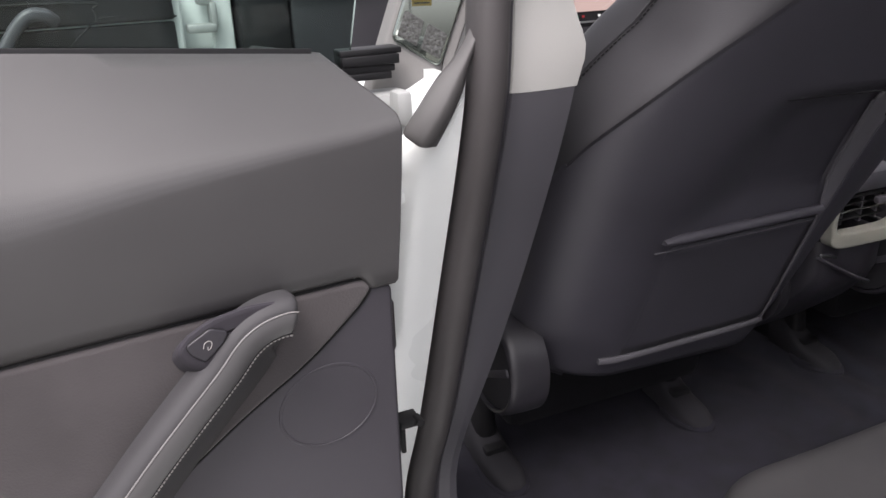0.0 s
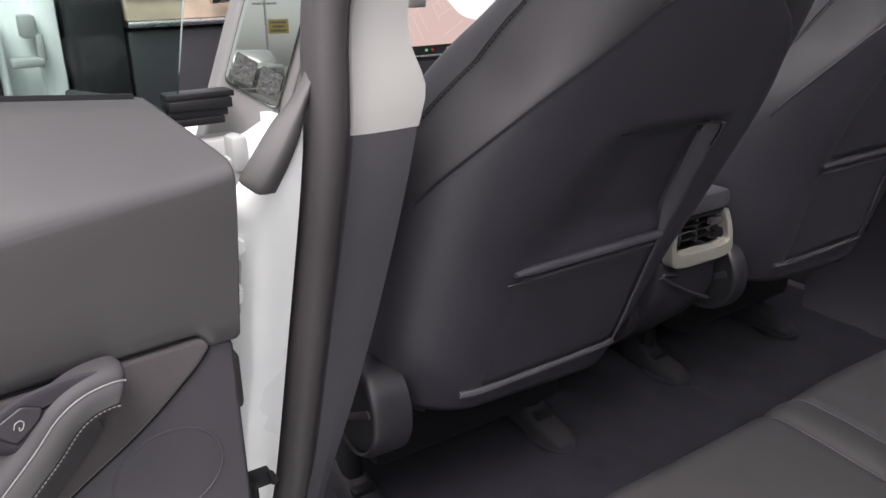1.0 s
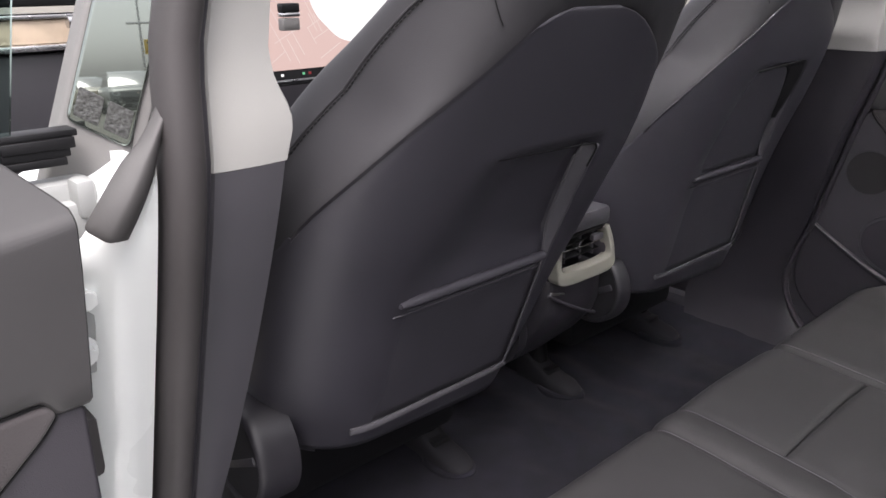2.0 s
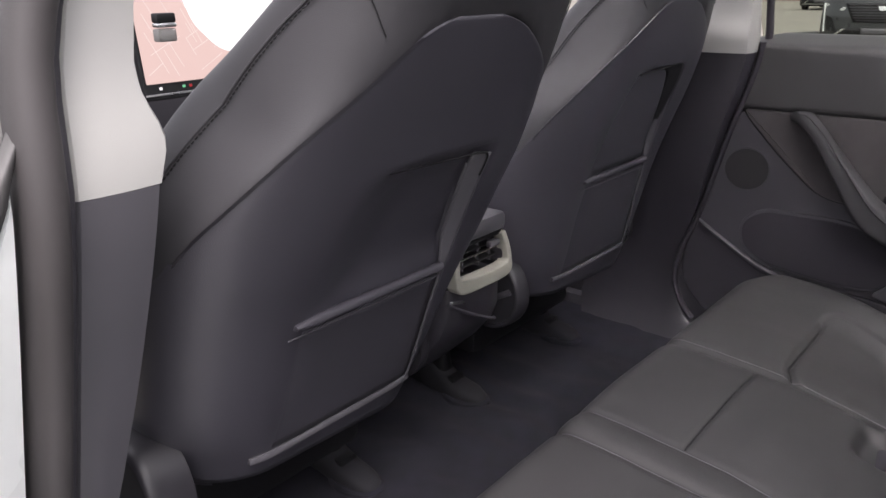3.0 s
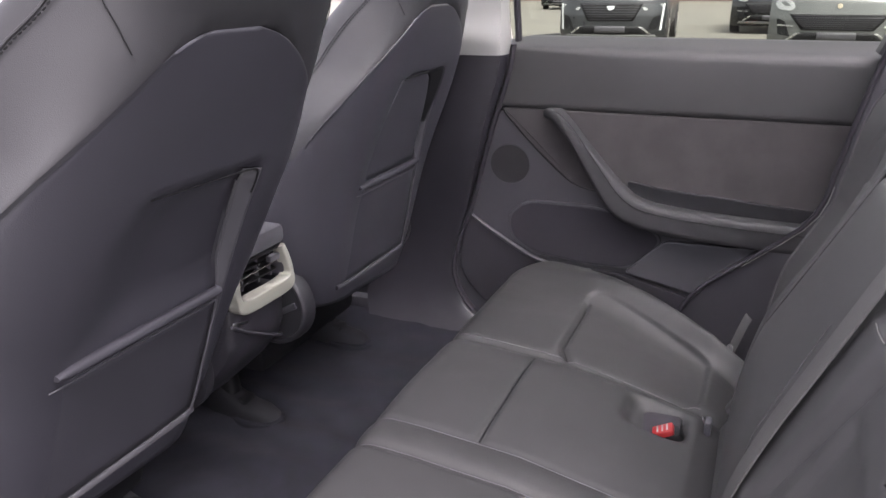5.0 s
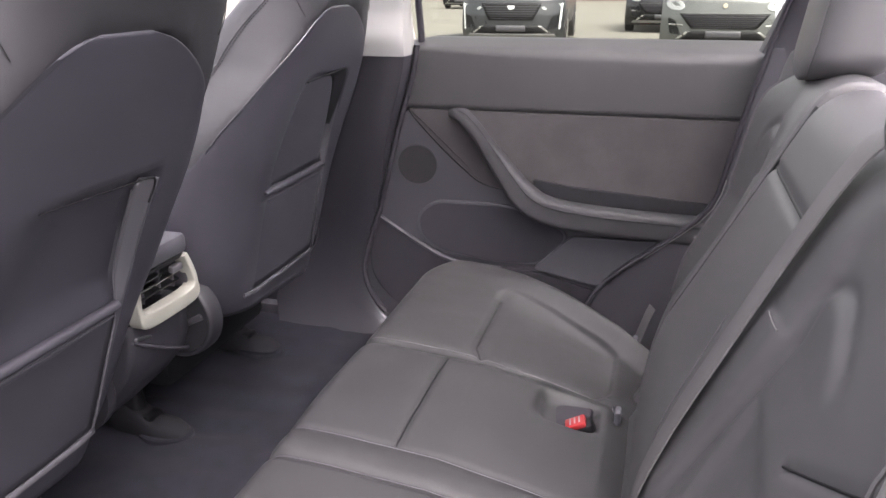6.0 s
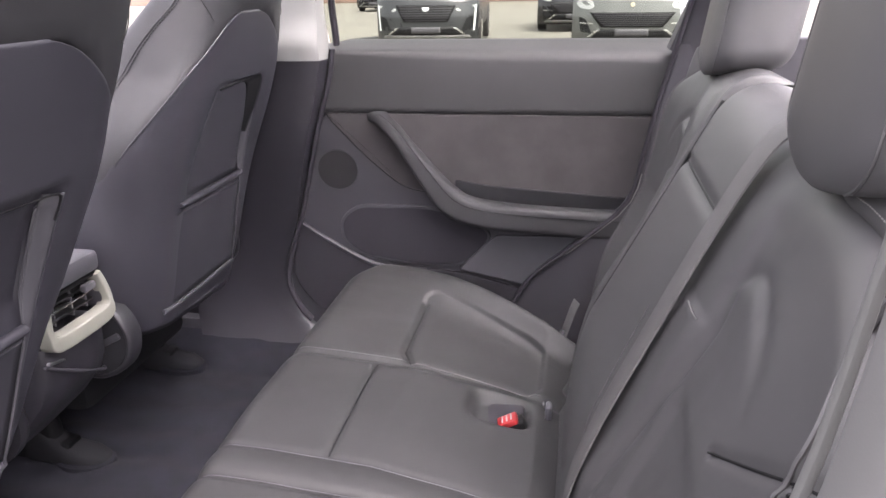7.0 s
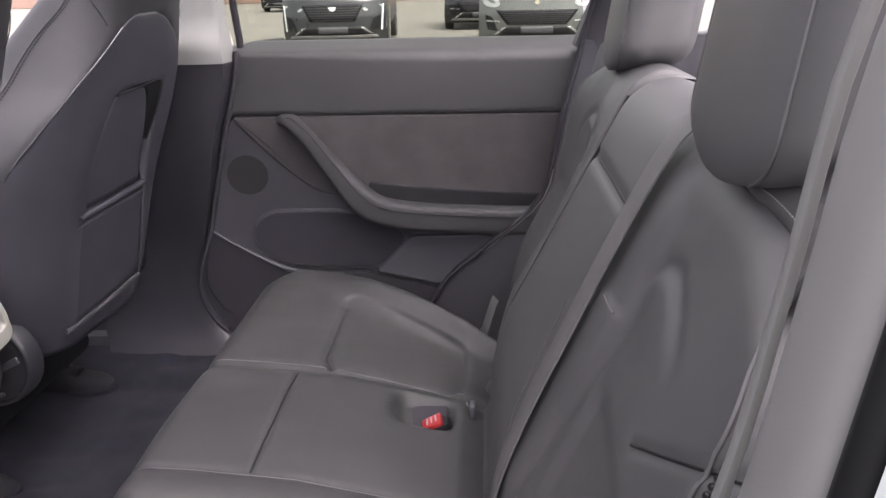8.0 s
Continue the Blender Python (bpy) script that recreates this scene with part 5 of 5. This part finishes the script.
con_add("body_ridge", sweep(line, oval(0.0028, 0.0035, 12), (0, -1, 0)), TRIM, "raised ridge across the console foot")

# ---------------------------------------------------------------- dashboard and screen
dash = thing("dashboard", "black dashboard with pale wood strip", "dashboard", at=(0, 1.2, 0.4))
dinv = Matrix.Translation((0, -1.2, -0.4))


def dash_add(nm, bm, material, lab="", parent=None):
    bm.transform(dinv)
    return part(nm, bm, material, parent or dash, lab)


bm = bmesh.new()
box(bm, (-0.66, 1.06, 0.35), (0.66, 1.40, 0.985), 0.02)
dash_add("lower_panel", bm, DISC, "dark grey lower dashboard")
bm = bmesh.new()
box(bm, (-0.655, 1.055, 0.998), (0.655, 1.40, 1.043), 0.006)
dash_add("wood_strip", bm, WOOD, "pale wood dashboard strip")
bm = bmesh.new()
box(bm, (-0.655, 1.045, 0.986), (0.655, 1.10, 0.998), 0.003)
box(bm, (-0.655, 1.048, 1.044), (0.655, 1.10, 1.052), 0.002)
dash_add("metal_strip", bm, METAL, "silver strip under the wood")
bm = bmesh.new()
box(bm, (-0.66, 1.05, 1.066), (0.66, 1.42, 1.10), 0.012)
dash_add("top_pad", bm, BLACK, "black dashboard top pad")
bm = bmesh.new()
box(bm, (-0.765, 1.052, 0.35), (-0.660, 1.42, 1.08), 0.012)
dash_add("end_cap", bm, BLACK, "dark end cap with a white label")
bm = bmesh.new()
box(bm, (-0.735, 1.0485, 1.048), (-0.699, 1.0515, 1.072), 0.001)
dash_add("label_plate", bm, CREAM, "small white label", bpy.data.objects["end_cap"])
bm = bmesh.new()
bmesh.ops.create_cone(bm, segments=16, radius1=0.012, radius2=0.009, depth=0.05, cap_ends=True, matrix=pose(-0.468, 1.03, 1.038, 0, 90, 0))
dash_add("stalk_knob", bm, METAL, "chrome stalk knob")

stalk = thing("column_stalk", "black and silver stalk on the steering column", "stalk", at=(-0.190, 0.72, 1.034))
for nm, z0, z1, m in (("grip", 0.018, 0.034, BLACK), ("band", 0.010, 0.018, METAL), ("base", -0.014, 0.008, TRIM_LIGHT)):
    bm = bmesh.new()
    box(bm, (-0.03, -0.01, z0), (0.008 - 0.1 * abs(z0 - 0.01), 0.01, z1), 0.003)
    part(nm, bm, m, stalk, "")
scr = thing("touch_screen", "lit touch screen showing a pale street map", "screen", at=(0.0, 0.82, 0.92))
sinv = Matrix.Translation((0, -0.82, -0.92))


def scr_put(a, b, n):
    return Vector((a, 0.82 - n + 0.12 * (b - 0.92), b))


def scr_add(nm, bm, material, lab="", parent=None):
    bm.transform(sinv)
    return part(nm, bm, material, parent or scr, lab)


scr_add("housing", plate(fillet([(-0.20, 0.905), (0.20, 0.905), (0.20, 1.145), (-0.20, 1.145)], 0.008), scr_put, -0.012, 0.0, 0.003), BLACK, "black screen housing")
scr_add("lower_edge", plate(fillet([(-0.198, 0.9135), (0.198, 0.9135), (0.198, 0.917), (-0.198, 0.917)], 0.001), scr_put, 0.0, 0.002, 0.0005), METAL, "thin silver edge")
disp = scr_add("map_display", plate(fillet([(-0.193, 0.936), (0.193, 0.936), (0.193, 1.138), (-0.193, 1.138)], 0.003), scr_put, -0.001, 0.0012, 0.0004), MAP, "pale pink street map")
rnd = random.Random(4)
for i in range(26):
    a, b = -0.17 + rnd.random() * 0.16, 0.955 + rnd.random() * 0.16
    l, an = 0.012 + rnd.random() * 0.04, radians(rnd.choice((-62, 28)) + rnd.uniform(-4, 4))
    c, s = math.cos(an), math.sin(an)
    q = [(a - c * l - s * 0.0007, b - s * l + c * 0.0007), (a + c * l - s * 0.0007, b + s * l + c * 0.0007), (a + c * l + s * 0.0007, b + s * l - c * 0.0007), (a - c * l + s * 0.0007, b - s * l - c * 0.0007)]
    q = [(max(-0.19, min(0.19, x)), max(0.94, min(1.135, y))) for x, y in q]
    bm = bmesh.new()
    rings(bm, [[scr_put(x, y, 0.0016) for x, y in q], [scr_put(x, y, 0.0019) for x, y in q]])
    scr_add("map_street", bm, MAP_LINE, "", disp)
blob = fillet([(-0.07, 1.04), (-0.02, 0.99), (0.06, 0.97), (0.185, 0.96), (0.185, 1.13), (-0.10, 1.13)], 0.02)
scr_add("map_water", plate(blob, scr_put, 0.001, 0.0022, 0.0003), MAP_WHITE, "white map area", disp)
for a, c in ((-0.165, MAP_WHITE), (-0.115, MAP_GREEN), (-0.10, RED), (-0.06, MAP_WHITE), (-0.04, MAP_WHITE), (-0.02, MAP_BLUE), (0.0, MAP_WHITE), (0.03, MAP_BLUE)):
    scr_add("icon", plate(fillet([(a - 0.003, 0.924), (a + 0.003, 0.924), (a + 0.003, 0.929), (a - 0.003, 0.929)], 0.001), scr_put, 0.0, 0.0012, 0.0003), c, "small lit icon")

# ---------------------------------------------------------------- open front door and front jamb
fd = thing("front_door", "open front door with dark trim and grey handle", "car door", kind="structure", at=(-0.9, 1.05, 0.35))
finv = Matrix.Translation((0.9, -1.05, -0.35))


def fd_put(a, b, n):
    """a out from the hinge, b up, n towards the rear."""
    return Vector((-0.885 - a, 1.05 - 0.08 * a - n, b))


def fd_add(nm, bm, material, lab=""):
    bm.transform(finv)
    return part(nm, bm, material, fd, lab)


fd_add("door_shell", plate(fillet([(-0.012, 0.35), (1.0, 0.35), (1.0, 1.02), (-0.012, 1.02)], 0.02), fd_put, -0.14, -0.004, 0.006), PAINT, "white painted front door shell")
fd_add("lower_panel", plate(fillet([(0.004, 0.36), (0.98, 0.36), (0.98, 0.953), (0.06, 0.953), (0.004, 0.953)], 0.006), fd_put, -0.004, 0.006, 0.004), BLACK, "black lower door panel")
fd_add("upper_panel", plate(fillet([(0.004, 0.957), (0.98, 0.957), (0.98, 1.05), (0.004, 1.05)], 0.006), fd_put, -0.004, 0.014, 0.006), BLACK, "black upper door panel")
path = catmull([fd_put(0.215, 0.972, 0.02), fd_put(0.228, 0.982, 0.035), fd_put(0.25, 0.983, 0.04), fd_put(0.275, 0.962, 0.04), fd_put(0.31, 0.915, 0.04), fd_put(0.40, 0.80, 0.04)], 8)
fd_add("pull_handle", sweep(path, oval(0.012, 0.016, 14, 0.7), (0, -1, 0)), TRIM_GLOSS, "grey pull handle")
path = catmull([fd_put(0.0, 0.9625, 0.007), fd_put(0.10, 0.969, 0.012), fd_put(0.142, 0.966, 0.012), fd_put(0.165, 0.948, 0.008), fd_put(0.22, 0.90, 0.008)], 6)
fd_add("seam", sweep(path, oval(0.002, 0.003, 8), (0, -1, 0)), BLACK)
path = catmull([fd_put(0.142, 0.968, 0.015), fd_put(0.146, 0.985, 0.015), fd_put(0.18, 0.998, 0.015), fd_put(0.6, 1.005, 0.015)], 6)
fd_add("seam", sweep(path, oval(0.002, 0.003, 8), (0, -1, 0)), BLACK)
bm = bmesh.new()
for lo, hi, bv in (((-0.875, 1.10, 0.3), (-0.768, 1.30, 1.10), 0.02), ((-0.815, 1.07, 0.3), (-0.772, 1.14, 1.10), 0.012)):
    box(bm, lo, hi, bv)
bm.transform(inv)
part("front_jamb", bm, PAINT, body, "white painted front jamb")
bm = bmesh.new()
box(bm, (-0.868, 1.03, 0.928), (-0.812, 1.075, 0.944), 0.004)
box(bm, (-0.820, 1.035, 0.936), (-0.808, 1.085, 0.985), 0.004)
box(bm, (-0.842, 1.045, 0.978), (-0.815, 1.09, 1.02), 0.006)
fh = placed("front_hinge", bm, PAINT_SHADED, "", "")
fh["label"] = "white painted front door hinge"
fh.parent, fh.location = body, fh.location - body.location
# ---------------------------------------------------------------- parked cars


def parked_car(name, at, heading, paint, label, wide=1.86, style=0):
    """A car seen from its nose; the nose points along -x before it is turned."""
    car = thing(name, label, "car", "parked cars", at=(at[0], at[1], -0.0105 * max(0.0, at[0] - 1.0)))
    car.rotation_euler = (0, 0, radians(heading))
    h = wide / 2
    bm = bmesh.new()
    loops = []
    for x, w, z0, z1 in ((0.30, 0.97, 0.2, 0.94), (0.5, 1.0, 0.2, 1.0), (1.2, 1.0, 0.22, 1.08), (1.3, 1.0, 0.22, 1.10), (4.3, 1.0, 0.22, 1.10), (4.6, 0.93, 0.3, 1.0), (4.68, 0.8, 0.4, 0.8)):
        c = (z0 + z1) / 2
        loops.append([(x, h * w * a, c + (z1 - z0) / 2 * b) for a, b in oval(1, 1, 28, 0.45)])
    rings(bm, loops)
    part("body", bm, paint, car, "glossy painted car body", sharp=60)

    def nose_x(a, b):
        # the nose is bowed in plan, raked above and tucked in below
        return 0.22 * abs(a / h) ** 5 + 0.09 * (a / h) ** 2 + max(0, b - 0.62) * 0.3 + max(0, 0.36 - b) * 0.5

    def nose(u, v):
        a = u * h * 0.985
        if v <= 1:
            b = 0.18 + 0.70 * v
            return Vector((nose_x(a, b), a, b))
        k = v - 1
        x0 = nose_x(a, 0.88)
        return Vector((x0 + (0.75 - x0) * k, a * (1 + 0.015 * k), 0.88 + 0.17 * math.sin(k * math.pi / 2) ** 0.7 - 0.05 * abs(u) ** 4))
    part("bumper", grid(nose, spread((-1, 1, 28)), spread((0, 1, 14), (1, 2, 8))), paint, car, "painted bumper and bonnet edge", sharp=50)
    bm = bmesh.new()
    loops = []
    for x, w, z in ((1.25, 0.92, 1.06), (2.0, 0.80, 1.55), (2.6, 0.77, 1.62), (3.6, 0.76, 1.60), (4.45, 0.86, 1.08)):
        loops.append([(x, -h * w, 1.0), (x, -h * w * 0.98, z - 0.03), (x, -h * w * 0.9, z), (x, h * w * 0.9, z), (x, h * w * 0.98, z - 0.03), (x, h * w, 1.0)])
    rings(bm, loops)
    part("cabin", bm, GLOSS, car, "dark glazed cabin")

    def put(a, b, n):
        return Vector((nose_x(a, b) - n, a, b))
    gw, g0, g1 = ((0.54, 0.52, 0.80), (0.66, 0.46, 0.68))[style]

    def band(wl, wh, b0, b1, n, m, nm, lab, parent=car):
        """A strip that follows the bowed nose; wl, wh: half widths below and above."""
        bm = grid(lambda u, v: put(u * (wl + (wh - wl) * v), b0 + (b1 - b0) * v, n), spread((-1, 1, 18)), spread((0, 1, 3)))
        return thicken(part(nm, bm, m, parent, lab), 0.012, 0.0)
    gr = band(gw * 0.72, gw, g0, g1, 0.008, BLACK, "grille", "black mesh grille")
    for i in range(7):
        k = i / 6
        band(gw * (0.72 + 0.28 * k) * 0.96, gw * (0.72 + 0.28 * k) * 0.96, g0 + 0.02 + (g1 - g0 - 0.04) * k, g0 + 0.028 + (g1 - g0 - 0.04) * k, 0.016, TRIM, "grille_bar", "", gr)
    badge = [(-0.07, 0.035), (0.07, 0.035), (0.055, -0.02), (0.0, -0.04), (-0.055, -0.02)]
    if style == 0:
        part("badge", plate(fillet([(a, 0.73 + b) for a, b in badge], 0.012), put, 0.0, 0.03, 0.004), METAL, gr, "plain silver shield badge")
    else:
        disc = [(0.035 * math.cos(i * math.pi / 8), 0.80 + 0.035 * math.sin(i * math.pi / 8)) for i in range(16)]
        part("badge", plate(disc, put, 0.0, 0.02, 0.004), CAR_TAN, car, "plain round pale badge")
    band(0.62, 0.50, 0.29, 0.43, 0.006, BLACK, "lower_intake", "black lower intake")
    band(0.26, 0.26, 0.32, 0.43, 0.02, TRIM_GLOSS, "plate_bar", "plain plate bar")
    band(0.80, 0.76, 0.235, 0.285, 0.02, TRIM_LIGHT, "chin", "grey chin bar")
    for sy in (-1, 1):
        lamp = fillet([(sy * 0.52, 0.74), (sy * 0.86, 0.80), (sy * 0.90, 0.72), (sy * 0.56, 0.69)], 0.02)
        if style == 1:  # tall rounded lamps
            lamp = fillet([(sy * 0.58, 0.77), (sy * 0.64, 0.87), (sy * 0.84, 0.89), (sy * 0.90, 0.82), (sy * 0.82, 0.74), (sy * 0.66, 0.72)], 0.045)
        part("headlight", plate(lamp, put, -0.04, 0.012, 0.006), LAMP, car, "clear headlight")
        if style == 0:
            part("light_strip", plate(fillet([(sy * 0.83, 0.36), (sy * 0.86, 0.36), (sy * 0.895, 0.80), (sy * 0.865, 0.80)], 0.01), put, -0.02, 0.03, 0.005), PAINT, car, "white upright light strip")
        part("air_duct", plate(fillet([(sy * 0.62, 0.36), (sy * 0.80, 0.38), (sy * 0.84, 0.62), (sy * 0.72, 0.58)], 0.03), put, -0.03, 0.006, 0.005), BLACK, car, "black side air duct")
        if style == 1:
            part("duct_bar", plate(fillet([(sy * 0.60, 0.50), (sy * 0.82, 0.51), (sy * 0.82, 0.53), (sy * 0.60, 0.52)], 0.004), put, -0.01, 0.016, 0.003), METAL, car, "silver duct bar")
        part("strut", plate(fillet([(sy * 0.48, 0.42), (sy * 0.66, 0.30), (sy * 0.70, 0.30), (sy * 0.54, 0.42)], 0.01), put, -0.02, 0.02, 0.005), METAL, car, "silver bumper strut")
        for x in (0.92, 3.75):
            wheel = new("wheel")
            wheel.parent, wheel.location = car, (x, sy * (h - 0.10), 0.35)
            for nm, r, w, m in (("tyre", 0.35, 0.23, RUBBER), ("rim", 0.25, 0.24, METAL)):
                bm = bmesh.new()
                lp = []
                for yy, k in ((-0.5, 0.86), (-0.42, 1), (0.42, 1), (0.5, 0.86)):
                    lp.append([(r * k * math.cos(a), yy * w, r * k * math.sin(a)) for a in [2 * math.pi * i / 32 for i in range(32)]])
                rings(bm, lp)
                part(nm, bm, m, wheel, "")
    return car


parked_car("parked_car", (13.0, 2.22, 0), 4, CAR_DARK, "dark grey crossover with white upright light strips")
parked_car("parked_car", (12.0, -1.28, 0), -3, CAR_GREY, "silver grey sport utility car", 1.92, 1)
parked_car("parked_car", (19.0, -0.35, 0), 0, CAR_BLACK, "black sport utility car further back", 1.95, 1)
parked_car("parked_car", (37.0, 9.5, 0), 0, CAR_BLACK, "dark car further back", 1.9, 1)
# what the gloss panel mirrors: cars and a yellow sign behind the open door
parked_car("parked_car", (-21.1, -36.7, 0), 215, CAR_TAN, "tan sport utility car", 1.9, 1)
parked_car("parked_car", (-14.4, -26.7, 0), 235, CAR_GREY, "silver grey pickup-like car", 1.9, 1)
sign = thing("street_sign", "yellow sign board on a grey post", "sign", at=(-18.6, -35.9, 0))
bm = bmesh.new()
bmesh.ops.create_cone(bm, segments=12, radius1=0.07, radius2=0.05, depth=5.0, cap_ends=True, matrix=Matrix.Translation((0, 0, 2.5)))
box(bm, (-0.6, -0.04, 3.9), (0.6, 0.04, 4.0), 0.01, pose(0, 0, 0, 0, 0, -26))
part("post", bm, METAL, sign, "grey post with a cross bar")
bm = bmesh.new()
box(bm, (0.1, -0.03, 2.5), (1.1, 0.03, 3.2), 0.02, pose(0, 0, 0, 0, 0, -26))
brd = part("board", bm, SIGN, sign, "yellow board")
bm = bmesh.new()
for i, w in enumerate((0.38, 0.3, 0.4)):
    box(bm, (0.6 - w, 0.03, 3.0 - 0.2 * i), (0.6 + w, 0.04, 3.08 - 0.2 * i), 0.005, pose(0, 0, 0, 0, 0, -26))
part("board_lettering", bm, BLACK, brd, "dark bars of lettering")
# low building far behind the parked cars
bm = bmesh.new()
box(bm, (60, -40, -0.63), (75, 60, 6), 0.1)
placed("far_building", bm, BRICK, "low reddish building across the lot", "building")
